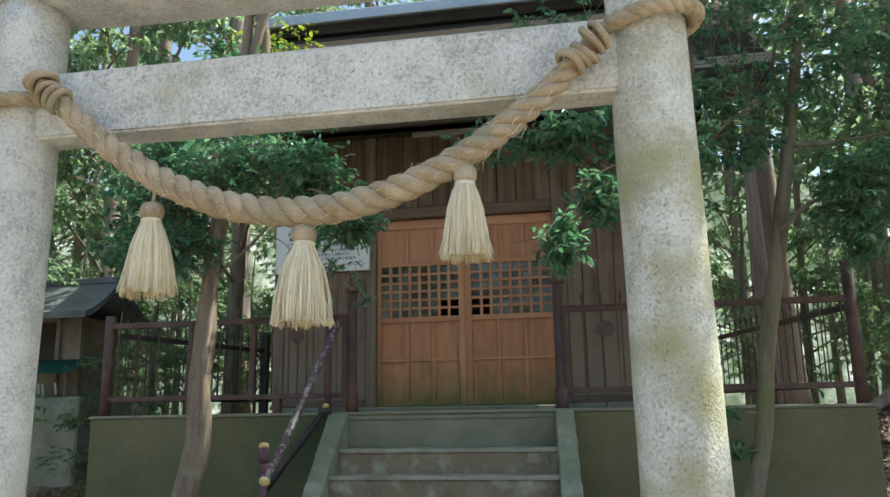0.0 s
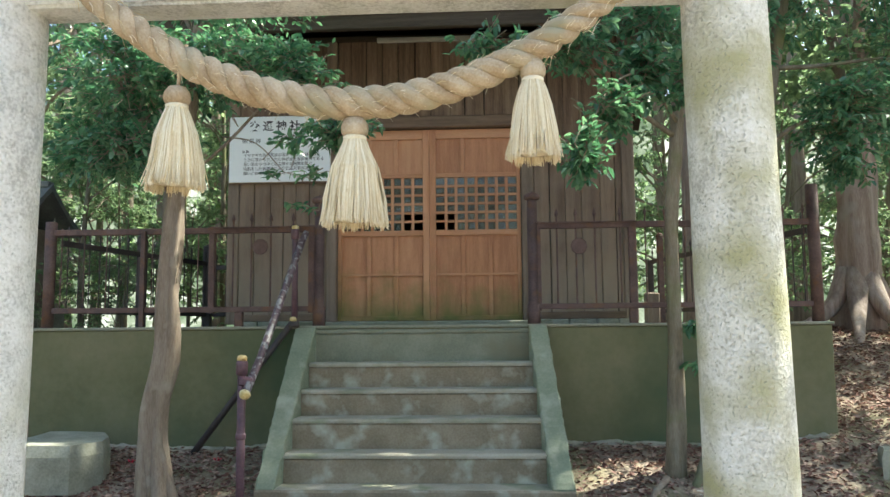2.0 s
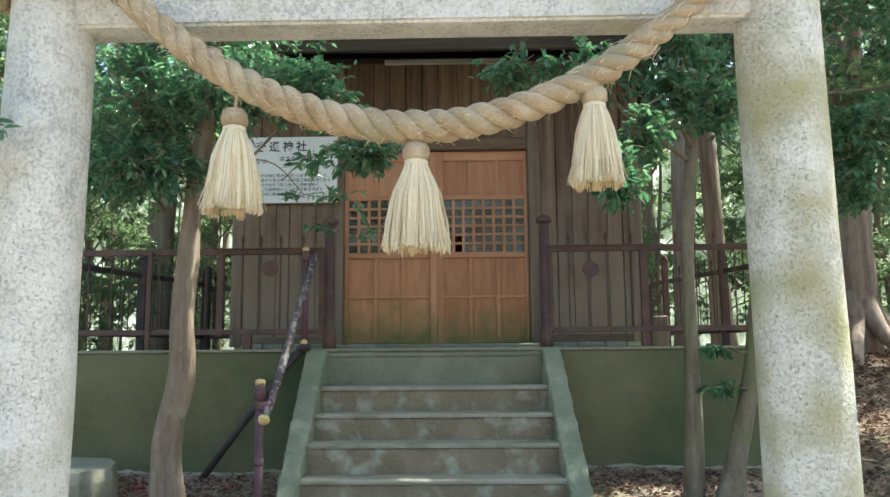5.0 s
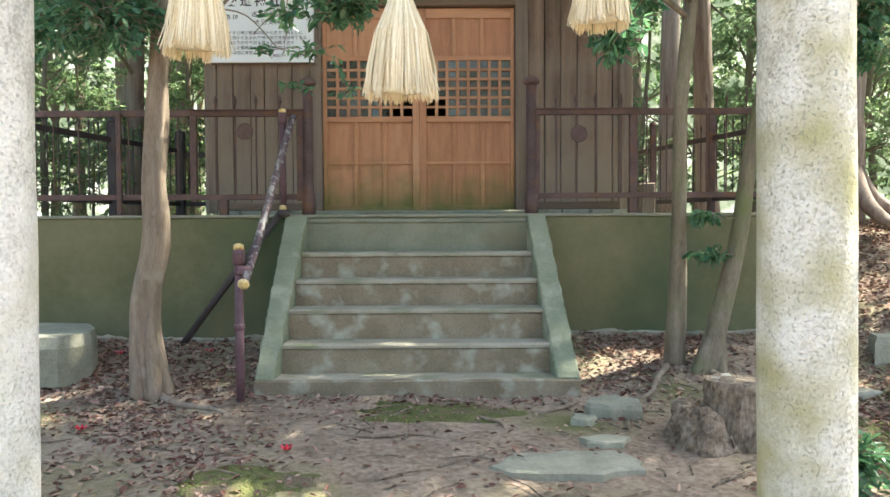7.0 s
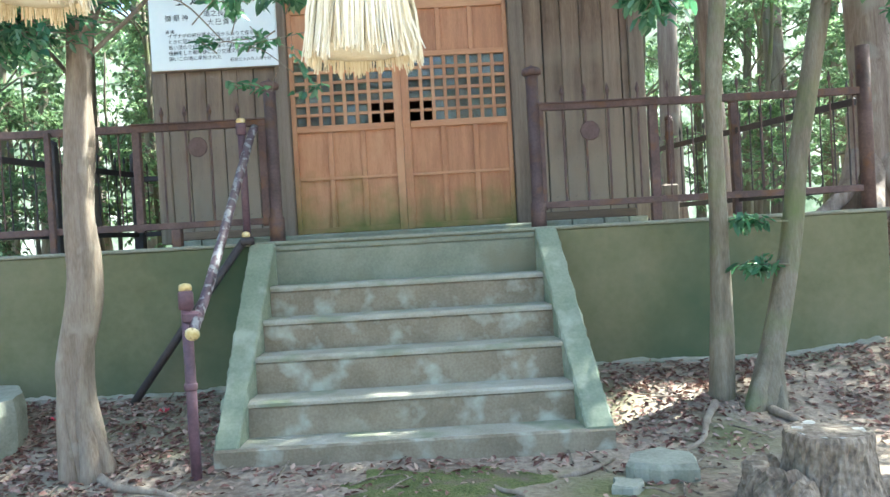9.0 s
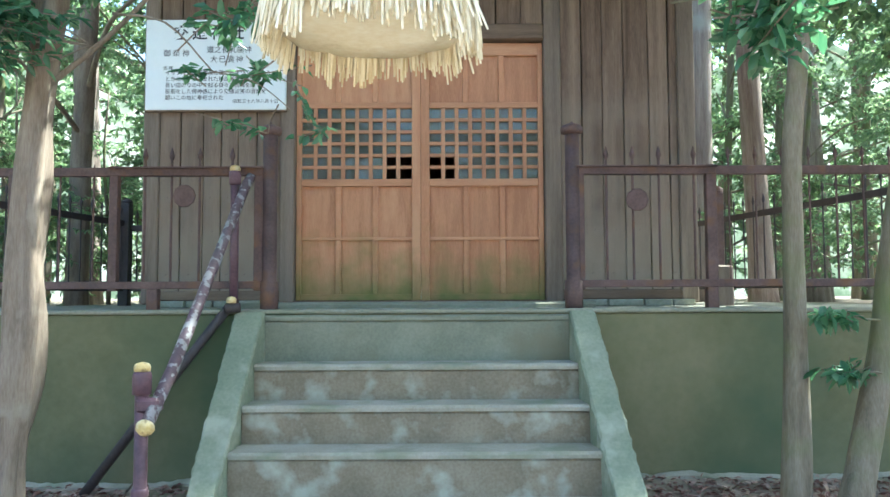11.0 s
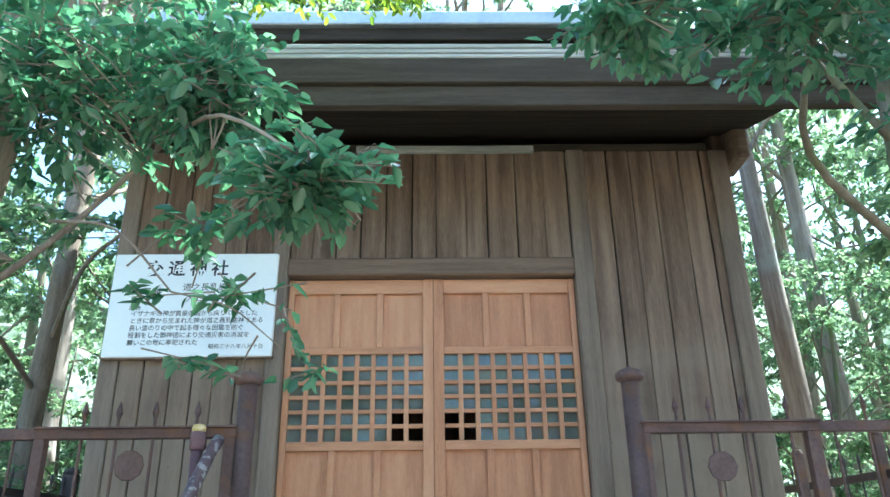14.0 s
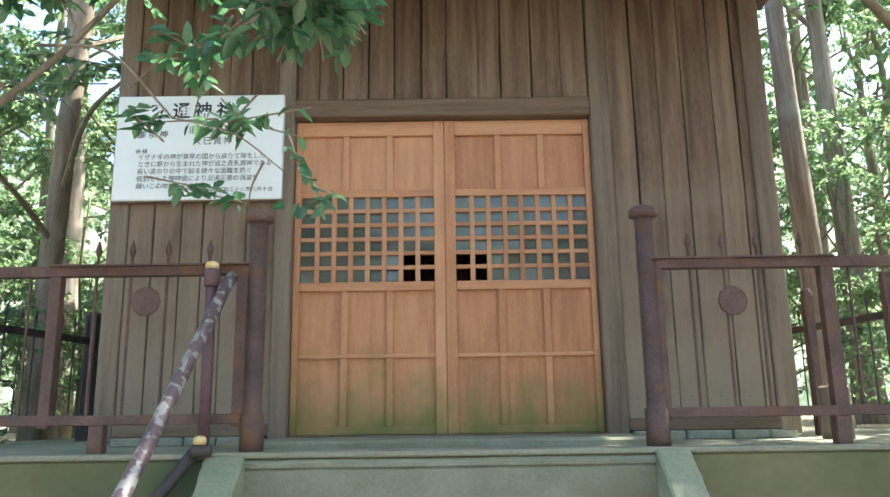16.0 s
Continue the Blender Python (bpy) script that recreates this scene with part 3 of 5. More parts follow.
def _gable(x):
    bm = bmesh.new()
    s = 0.05 if x < 0 else -0.05
    a = [bm.verts.new((x, y, z)) for y, z in ((7.1, 4.78), (10.2, 4.78), (10.2, 5.02), (8.7, 6.18), (7.1, 4.90))]
    b = [bm.verts.new((x + s, y, z)) for y, z in ((7.1, 4.78), (10.2, 4.78), (10.2, 5.02), (8.7, 6.18), (7.1, 4.90))]
    bm.faces.new(a)
    bm.faces.new(b[::-1])
    for i in range(5):
        bm.faces.new((a[i], b[i], b[(i + 1) % 5], a[(i + 1) % 5]))
    bmesh.ops.recalc_face_normals(bm, faces=bm.faces)
    return bm


def doors(sh):
    FY = 7.118
    broken = {(0, 6, 0), (0, 7, 0), (0, 6, 1), (0, 7, 1), (1, 0, 0), (1, 1, 0), (1, 0, 1), (1, 1, 1)}
    for leaf, (a, b) in enumerate(((-1.902, -1.029), (-1.029, -0.166))):
        d = part("door_leaf", box(a + 0.004, b - 0.004, FY + 0.026, FY + 0.034, 1.50, 2.34, 0), DOORWOOD, sh, "orange-brown slatted wooden sliding door leaf")
        part("panel_board", box(a + 0.004, b - 0.004, FY + 0.026, FY + 0.034, 2.87, 3.31, 0), DOORWOOD, d)
        mid = 0.062
        stiles = ((a, a + 0.035), (b - mid, b - 0.001)) if leaf == 0 else ((a + 0.001, a + mid), (b - 0.035, b))
        for p, q in stiles:
            part("stile", box(p, q, FY - 0.006, FY + 0.03, 1.495, 3.318, 0.003), DOORWOOD, d)
        ia, ib = stiles[0][1], stiles[1][0]
        for z0, z1, dy in ((1.497, 1.54, 0), (1.915, 1.937, 0.004), (2.296, 2.348, 0), (2.852, 2.892, 0), (3.228, 3.318, 0)):
            part("rail", box(ia, ib, FY + dy, FY + 0.03, z0, z1, 0.003), RAILWOOD, d)
        for f in (1 / 3, 2 / 3):
            x = ia + (ib - ia) * f
            for z0, z1 in ((1.54, 1.915), (1.937, 2.296), (2.892, 3.228)):
                part("muntin", box(x - 0.02, x + 0.02, FY + 0.003, FY + 0.03, z0, z1, 0.003), DOORWOOD, d)
        nx, nz, lz0, lz1 = 8, 6, 2.348, 2.852
        for i in range(1, nx):
            x = ia + (ib - ia) * i / nx
            part("lattice_bar", box(x - 0.0135, x + 0.0135, FY + 0.004, FY + 0.026, lz0, lz1, 0.002), DOORWOOD, d)
        for j in range(1, nz):
            z = lz0 + (lz1 - lz0) * j / nz
            part("lattice_bar", box(ia, ib, FY + 0.006, FY + 0.028, z - 0.0115, z + 0.0115, 0.002), RAILWOOD, d)
        rng = random.Random(leaf)
        for i in range(nx):
            for j in range(nz):
                if (leaf, i, j) in broken:
                    continue
                x0, z0 = ia + (ib - ia) * i / nx, lz0 + (lz1 - lz0) * j / nz
                g = part("pane", box(-(ib - ia) / nx / 2, (ib - ia) / nx / 2, -0.0015, 0.0015, -0.042, 0.042, 0), GLASS, d)
                g.matrix_basis = pose(x0 + (ib - ia) / nx / 2, FY + 0.032, z0 + 0.042, rng.uniform(-1.2, 1.2), 0, rng.uniform(-1.2, 1.2))
                g.visible_shadow = False


shrine()

# stone footing blocks under the sills
rng = random.Random(8)
for a, b in ((X0 + 0.10, -2.02), (-0.03, X1 - 0.02)):
    x = a
    while x < b - 0.05:
        w = min(rng.uniform(0.16, 0.36), b - x)
        s = part("footing_stone", box(x + 0.004, x + w - 0.004, WY - 0.03 - rng.uniform(0, 0.02), WY + 0.08, TZ + 0.01, 1.499, 0.008), STONE)
        tagged(s, "flat grey-green stone under the shrine's sill", "stone", "footing stones of the shrine")
        x += w


# ---- sign ----
def sign():
    y = 7.03
    sg = thing("notice_sign", "white enamel sign with black Japanese writing on the shrine wall", "sign", (-2.45, y, 2.82))
    part("plate", box(-2.938, -1.963, y - 0.012, WY - 0.015, 2.82, 3.458, 0.005), SIGNWHITE, sg)
    part("sign_edge", box(-2.945, -1.956, y - 0.006, WY - 0.012, 2.812, 2.822, 0.001), OLDWOOD, sg)

    def text(body, x, z, size, wide=1.0, thick=0.0):
        cu = bpy.data.curves.new("line", "FONT")
        cu.body, cu.size, cu.space_character, cu.offset, cu.extrude = body, size, wide, thick, 0.0005
        ob = new("lettering", cu)
        ob.data.materials.append(INK)
        ob.parent = sg
        ob.matrix_parent_inverse = sg.matrix_basis.inverted()
        ob.matrix_basis = pose(x, y - 0.0135, z, 90, 0, 0)

    text("交通神社", -2.745, 3.325, 0.105, 1.45, 0.002)
    text("御祭神", -2.815, 3.2, 0.052, 1.5)
    text("道之長乳歯神", -2.515, 3.225, 0.052, 1.02)
    text("大巳貴神", -2.49, 3.157, 0.052, 1.3)
    text("由緒", -2.815, 3.105, 0.03, 1.5)
    for k, line in enumerate(("イザナギの神が黄泉の国から戻りて禊をした", "ときに祭から生まれた神が道之長乳歯神である", "長い道のりの中で起る様々な困難を防ぐ", "役割をした御神徳により交通災害の消滅を", "願いこの地に奉祀された")):
        text(line, -2.80, 3.068 - 0.044 * k, 0.037, 1.0)
    text("昭和三十八年八月十日", -2.33, 2.868, 0.031, 1.05)


sign()


# ---- fences ----
def bar(p, q, r, seg=8):
    return tube([p, q], r, seg)


def flat(p, q, w, h, bevel=0.003):
    """A flat or square bar between two points, w thick across, h tall."""
    p, q = Vector(p), Vector(q)
    d = q - p
    bm = box(-w / 2, w / 2, 0, d.length, -h / 2, h / 2, bevel)
    m = Matrix.Translation(p) @ d.to_track_quat("Y", "Z").to_matrix().to_4x4()
    bm.transform(m)
    return bm


def picket(p, z0, z1, r=0.006):
    x, y = p
    return lathe(x, y, [(r, z0), (r, z1 - 0.075), (r * 1.3, z1 - 0.07), (r * 2.2, z1 - 0.05), (r * 1.9, z1 - 0.038), (r * 0.4, z1)], 8)


def fence_panel(a, b, label, mat, z0, z1, zt, n, ends=(True, True), thick=0.045, skip=()):
    """Iron fence between two plan points: two rails, standing bars with spear heads, end posts."""
    a, b = Vector(a), Vector(b)
    f = thing("iron_fence", label, "fence", (a.x, a.y, TZ), "iron fence round the terrace")
    A, B = (a.x, a.y), (b.x, b.y)
    part("top_rail", flat((*A, z1), (*B, z1), thick, 0.05), mat, f)
    part("bottom_rail", flat((*A, z0), (*B, z0), thick, 0.045), mat, f)
    for k in range(n):
        if k in skip:
            continue
        p = a.lerp(b, (k + 0.5) / n)
        part("picket", picket((p.x, p.y), z0, zt), mat, f)
    for e, p in zip(ends, (A, B)):
        if e:
            part("post", box(p[0] - 0.035, p[0] + 0.035, p[1] - 0.02, p[1] + 0.02, TZ, z1 + 0.03, 0.004), mat, f)
    return f


def round_post(x, y, z1, r=0.042):
    p = thing("fence_post", "round rust-brown iron post with a mushroom cap", "post", (x, y, TZ), "capped posts beside the stairs")
    part("shaft", lathe(x, y, [(r * 1.25, TZ - 0.03), (r * 1.25, TZ + 0.17), (r, TZ + 0.175), (r, z1 - 0.07)], 18), IRON, p, "", True)
    part("cap", lathe(x, y, [(r * 1.05, z1 - 0.075), (r * 1.55, z1 - 0.065), (r * 1.6, z1 - 0.04), (r * 1.35, z1 - 0.026), (r * 0.7, z1 - 0.014), (r * 0.22, z1 - 0.008), (0.004, z1 + 0.004)], 18), IRON, p, "", True)
    return p


FY0 = 6.23
round_post(-1.885, FY0 - 0.01, 2.545)
round_post(-0.115, FY0 - 0.01, 2.545)


def front_panel(x0, x1, pickets, disc, label, postx):
    f = thing("iron_gate_panel", label, "fence panel", ((x0 + x1) / 2, FY0, TZ), "framed panels beside the stairs")
    part("top_rail", box(x0, x1, FY0 - 0.03, FY0 + 0.02, 2.232, 2.282, 0.003), IRON, f)
    part("rail_flange", box(x0, x1, FY0 - 0.055, FY0 - 0.03, 2.274, 2.282, 0.001), IRON, f)
    part("bottom_rail", box(x0, x1, FY0 - 0.03, FY0 + 0.02, 1.572, 1.615, 0.003), IRON, f)
    for p, q in ((x0, x0 + 0.05), (x1 - 0.06, x1)):
        part("side_bar", box(p, q, FY0 - 0.026, FY0 + 0.024, 1.56, 2.29, 0.003), IRON, f)
    part("foot", box(postx - 0.032, postx + 0.032, FY0 - 0.03, FY0 + 0.03, TZ - 0.02, 1.572, 0.004), IRON, f)
    for x in pickets:
        part("picket", picket((x, FY0), 1.60, 2.40, 0.0075), IRON, f)
    bm = lathe(0, 0, [(0.064, -0.004), (0.068, 0), (0.064, 0.004)], 10)
    bm.transform(pose(disc[0], FY0 - 0.014, disc[1], 90, 0, 0))
    part("disc", bm, IRON, f, "flat rusty iron disc")


front_panel(-0.10, 0.725, (0.085, 0.24, 0.395, 0.60), (0.262, 2.083), "rust-brown iron fence panel with a flat disc", 0.69)
front_panel(-2.82, -1.915, (-2.62, -2.465, -2.30, -2.11), (-2.385, 2.115), "rust-brown iron fence panel with a flat disc", -2.56)
# the panels go on to the terrace's corners, and back along its sides
fence_panel((0.725, FY0), (2.15, FY0), "rust-brown iron fence along the terrace edge", IRON, 1.595, 2.257, 2.40, 9, (False, False))
fence_panel((-4.2, FY0), (-2.82, FY0), "dull purple-brown iron fence along the terrace edge", IRON, 1.595, 2.257, 2.30, 7, (False, False), skip=(3,))
p = thing("fence_post", "square rust-brown iron fence post", "post", (-3.375, FY0, TZ), "square fence posts")
part("shaft", box(-3.395, -3.355, FY0 - 0.052, FY0 - 0.022, TZ, 2.26, 0.004), IRON, p)
# posts of the side fences, with square caps
for x, y, w, top, mat, label in ((1.84, 7.73, 0.033, 2.44, IRON, "square rust-brown iron post of the terrace's side fence"), (1.2, 7.5, 0.028, 2.29, IRON, "thin rusty iron post standing on the terrace"),
                                 (-3.70, 8.6, 0.045, 2.36, BLACKPIPE, "thick black iron corner post of the side fence"), (-3.93, 7.4, 0.038, 2.34, BLACKPIPE, "thick black iron post of the side fence")):
    p = thing("fence_post", label, "post", (x, y, TZ), "posts of the side fences")
    part("shaft", box(x - w, x + w, y - w, y + w, TZ - 0.02, top, 0.005), mat, p)
    part("cap", lathe(x, y, [(w * 1.2, top), (w * 1.3, top + 0.012), (w * 1.1, top + 0.03), (0.006, top + 0.05)], 12), mat, p)
for x, top in ((2.15, 2.56), (-4.2, 2.35)):
    p = thing("fence_post", "round rust-brown iron corner post", "post", (x, FY0, TZ), "round corner posts")
    part("shaft", tube([(x, FY0, TZ - 0.02), (x, FY0, top)], 0.047, 16), IRON, p, "", True)
fence_panel((2.14, FY0 + 0.1), (1.50, 9.4), "dark iron fence along the terrace side", BLACKPIPE, 1.60, 2.20, 2.36, 22, (False, True), 0.03)
fence_panel((-4.15, FY0 + 0.1), (-3.70, 8.6), "black iron fence along the terrace side", BLACKPIPE, 1.60, 2.18, 2.34, 17, (False, True), 0.03)
fence_panel((-3.66, 8.62), (-3.0, 8.62), "black iron fence beside the shrine", BLACKPIPE, 1.60, 2.14, 2.30, 6, (False, False), 0.03)
# wooden stub beside the shrine's corner
s = part("wooden_stub", box(0.90, 1.02, 6.75, 6.87, TZ, 1.72, 0.012), FRAMEWOOD)
tagged(s, "short square wooden stub on the terrace", "post")


# ---- handrail of pipes ----
def handrail():
    h = thing("pipe_handrail", "purple-brown pipe handrail with peeling paint and yellow caps", "handrail", (-2.1, 4.87, 0.24))

    def cap(x, y, z, r, parent):
        part("cap", lathe(x, y, [(r, z - 0.02), (r * 1.05, z), (r * 0.8, z + 0.012), (0.004, z + 0.018)], 14), YELLOW, parent, "yellow-painted pipe cap", True)

    post = part("lower_post", tube([(-2.10, 4.90, 0.05), (-2.098, 4.885, 0.6), (-2.098, 4.885, 1.225)], 0.027, 14), PIPE, h, "", True)
    part("collar", lathe(-2.099, 4.885, [(0.03, 0.72), (0.034, 0.73), (0.034, 0.75), (0.03, 0.76)], 14), PIPE, post, "", True)
    part("socket", lathe(-2.098, 4.885, [(0.03, 1.13), (0.038, 1.135), (0.038, 1.21), (0.032, 1.225)], 14), PIPE, post, "", True)
    cap(-2.098, 4.885, 1.245, 0.032, post)
    rail = part("sloping_rail", tube([(-2.045, 4.80, 1.02), (-2.03, 5.05, 1.225), (-2.01, 6.16, 2.17), (-1.995, 6.21, 2.225)], 0.027, 16), PEELED, h, "", True)
    bm = lathe(0, 0, [(0.032, -0.012), (0.038, 0), (0.034, 0.016), (0.02, 0.03), (0.004, 0.035)], 14)
    bm.transform(look((-2.047, 4.795, 1.016), (-2.03, 5.05, 1.225)))
    part("end_cap", bm, YELLOW, rail, "yellow-painted pipe end", True)
    part("clamp", box(-2.115, -2.02, 4.85, 4.925, 1.06, 1.12, 0.012), PIPE, h)
    up = part("upper_post", tube([(-2.075, 6.16, 1.40), (-2.075, 6.16, 2.255)], 0.025, 14), PIPE, h, "", True)
    part("socket", lathe(-2.075, 6.16, [(0.028, 2.17), (0.034, 2.175), (0.034, 2.24), (0.03, 2.25)], 14), PIPE, up, "", True)
    cap(-2.075, 6.16, 2.268, 0.03, up)
    low = part("lower_brace", tube([(-2.06, 6.07, 1.49), (-2.35, 6.02, 1.10), (-2.85, 5.96, 0.42)], 0.026, 12), BLACKPIPE, h, "", True)
    part("joint", tube([(-2.09, 6.05, 1.46), (-2.01, 6.06, 1.465)], 0.026, 12), BLACKPIPE, h, "", True)
    cap(-2.06, 6.06, 1.51, 0.027, low)


handrail()


# ---- torii with its straw rope ----
PY = 2.68


def torii():
    t = thing("torii", "pale granite torii gate, rough and lichen-stained", "torii gate", (-0.98, PY, 0))
    for x0, x1 in ((0.425, 0.385), (-2.395, -2.345)):
        pts, rr = [], []
        for k in range(28):
            f = k / 27
            pts.append((x0 + (x1 - x0) * f, PY, -0.15 + 3.45 * f))
            rr.append(0.163 - 0.014 * f)
        part("pillar", tube(pts, rr, 40, wobble=0.035, seed=x0), LICHEN if x0 > -1 else GRANITE, t, "", True)
    part("tie_beam", box(-2.36, 0.40, PY - 0.085, PY + 0.085, 2.645, 2.945, 0.012, seg=2), GRANITE, t)
    bm = bmesh.new()
    rows = []
    for k in range(31):
        x = -3.05 + 4.15 * k / 30
        lift = 0.10 * (abs(x + 0.98) / 2.07) ** 3
        rows.append([bm.verts.new((x, PY + y, z + lift)) for y, z in ((-0.16, 3.265), (0.16, 3.265), (0.20, 3.49), (0.0, 3.55), (-0.20, 3.49))])
    for a, b in zip(rows, rows[1:]):
        for k in range(5):
            bm.faces.new((a[k], a[(k + 1) % 5], b[(k + 1) % 5], b[k]))
    bm.faces.new(rows[0])
    bm.faces.new(rows[-1][::-1])
    bmesh.ops.recalc_face_normals(bm, faces=bm.faces)
    part("top_lintel", bm, GRANITE, t)


torii()


def rope_mesh(center, R, twist, strands=3, seg=9, per=1.0, taper=None):
    """Strands laid round a centre line, each with its own lay."""
    out = []
    n = len(center)
    length = [0.0]
    for a, b in zip(center, center[1:]):
        length.append(length[-1] + (b - a).length)
    for s in range(strands):
        pts, rr = [], []
        for i, p in enumerate(center):
            d = (center[min(i + 1, n - 1)] - center[max(i - 1, 0)]).normalized()
            side = d.cross(Vector((0, 1, 0.02))).normalized()
            up = side.cross(d)
            a = 2 * math.pi * (s / strands) + twist * length[i]
            k = taper(i / (n - 1)) if taper else 1.0
            pts.append(p + (side * math.cos(a) + up * math.sin(a)) * R * 0.55 * k)
            rr.append(R * 0.53 * k * (1 + 0.05 * math.sin(i * 0.7 + s)))
        out.append(tube(pts, rr, seg, seed=s, yarns=seg // 4))
    return out


def sag(x):
    return 2.222 + 0.452 * (x + 0.955) ** 2


def straw_rope():
    r = thing("straw_rope", "thick twisted straw rope hung across the torii", "rope", (-0.95, 2.53, 2.2))
    xs = [-2.16 + 2.37 * i / 180 for i in range(181)]
    ctr = [Vector((x, 2.525 - 0.03 * smooth01((abs(x + 0.97) - 1.0) / 0.25), sag(x))) for x in xs]
    taper = lambda f: 0.66 + 0.34 * math.sin(math.pi * min(1, max(0, f * 1.02))) ** 0.7
    for bm in rope_mesh(ctr, 0.056, -27.0, seg=48, taper=taper):
        part("strand", bm, ROPE, r, "", True)
    # loose straws standing off the rope
    rg = random.Random(77)
    bm = bmesh.new()
    for _ in range(420):
        x = rg.uniform(-2.1, 0.16)
        d = Vector((1, 0, 0.904 * (x + 0.955))).normalized() * rg.choice((-1, 1))
        a = rg.uniform(0, 2 * math.pi)
        out = Vector((0, 1, 0)) * math.cos(a) + d.cross(Vector((0, 1, 0))) * math.sin(a)
        p = Vector((x, 2.525, sag(x))) + out * 0.048
        ln = rg.uniform(0.02, 0.055)
        tube([p, p + d * ln * 0.6 + out * ln * 0.2, p + d * ln + out * ln * rg.uniform(0.1, 0.7) - Vector((0, 0, 0.01))], [0.0014, 0.0012, 0.0007], 3, bm, caps=False)
    tagged(part("loose_straw", bm, STRAW, r), kind="stuff")
    # lashings round the two pillars
    for cx, z, rad, a0 in ((0.392, 2.925, 0.19, 0.2), (-2.355, 2.80, 0.19, 0.1)):
        ring = [Vector((cx + rad * math.cos(a0 + 2 * math.pi * k / 60), PY + rad * math.sin(a0 + 2 * math.pi * k / 60), z + 0.03 * math.sin(a0 + 2 * math.pi * k / 60 + 1.2))) for k in range(61)]
        for bm in rope_mesh(ring, 0.032, -46.0, seg=24):
            part("lashing_strand", bm, ROPE, r, "", True)
    # short turns of thin rope that bind the ends
    for s, x0 in ((-1, 0.20), (1, -2.15)):
        for k in range(5):
            x = x0 + s * 0.028 * k
            d = Vector((1, 0, 0.904 * (x + 0.955))).normalized()
            n = d.cross(Vector((0, 1, 0)))
            c = Vector((x, 2.495, sag(x) + 0.012 * math.sin(k * 2.1)))
            loop = [c + (Vector((0, 1, 0)) * math.cos(a) + n * math.sin(a)) * (0.050 + 0.004 * math.sin(k * 1.7)) + d * 0.012 * math.sin(a + k) for a in [2 * math.pi * q / 18 for q in range(19)]]
            part("binding_turn", tube(loop, 0.0145, 7), ROPE, r, "", True)


straw_rope()


def tassel(x, y, ztop, zbot, rb, seed):
    t = thing("straw_tassel", "pale straw tassel hanging from the straw rope", "tassel", (x, y, zbot), "tassels on the straw rope")
    rg = random.Random(seed)
    k = rb / 0.12
    rk = 0.047 * (0.75 + 0.25 * k)
    part("head", lathe(x, y, [(rk * 0.35, ztop + 0.006), (rk * 0.72, ztop), (rk * 0.98, ztop - 0.018), (rk * 1.06, ztop - 0.036), (rk * 0.98, ztop - 0.054), (rk * 0.78, ztop - 0.066)], 48, None, 0.03, 16), ROPE, t, "", True)
    part("binding", lathe(x, y, [(rk * 0.78, ztop - 0.062), (rk * 0.9, ztop - 0.066), (rk * 0.9, ztop - 0.078), (rk * 0.78, ztop - 0.084)], 24), STRAW, t, "", True)
    part("hanging_cord", tube([(x, y, ztop - 0.01), (x + 0.006, y, ztop + 0.04), (x - 0.004, y, sag(x) - 0.02)], 0.007, 7), ROPE, t, "", True)
    part("skirt_core", lathe(x, y, [(rk * 0.7, ztop - 0.08), (rk * 1.0, ztop - 0.11), (rb * 0.69, ztop - 0.07 - 0.35 * (ztop - zbot - 0.07)), (rb * 0.82, ztop - 0.07 - 0.7 * (ztop - zbot - 0.07)), (rb * 0.91, zbot + 0.018), (rb * 0.5, zbot + 0.018)], 40, None, 0.04, 10), STRAW, t, "", True)
    bm = bmesh.new()
    for c in range(46):
        ca = 2 * math.pi * c / 46 + rg.uniform(-0.06, 0.06)
        cq, ce, cd = rg.uniform(0.93, 1.04), rg.uniform(-0.013, 0.010), rg.uniform(-0.16, 0.16)
        kink = rg.uniform(-0.05, 0.07)
        for i in range(14):
            a = ca + rg.gauss(0, 0.075)
            q = cq * rg.uniform(0.96, 1.03)
            end = zbot + ce + rg.uniform(-0.010, 0.010)
            flare = rg.uniform(0.98, 1.03) if rg.random() < 0.93 else rg.uniform(1.1, 1.2)
            pts = []
            for f, r in ((0, rk * 0.80), (0.12, rk * 1.10), (0.35, rb * 0.74), (0.7, rb * (0.90 + kink)), (1.0, rb * flare)):
                aa = a + cd * f + rg.uniform(-0.02, 0.02) * f
                pts.append((x + r * q * math.cos(aa), y + r * q * math.sin(aa), ztop - 0.075 + (end - ztop + 0.075) * f))
            tube(pts, [0.0019, 0.0023, 0.0025, 0.0024, 0.0014], 4, bm, caps=False)
    part("fringe", bm, STRAW, t)


tassel(-1.60, 2.525, 2.295, 1.932, 0.097, 1)
tassel(-0.955, 2.525, 2.165, 1.790, 0.110, 2)
tassel(-0.325, 2.53, 2.362, 2.015, 0.088, 3)


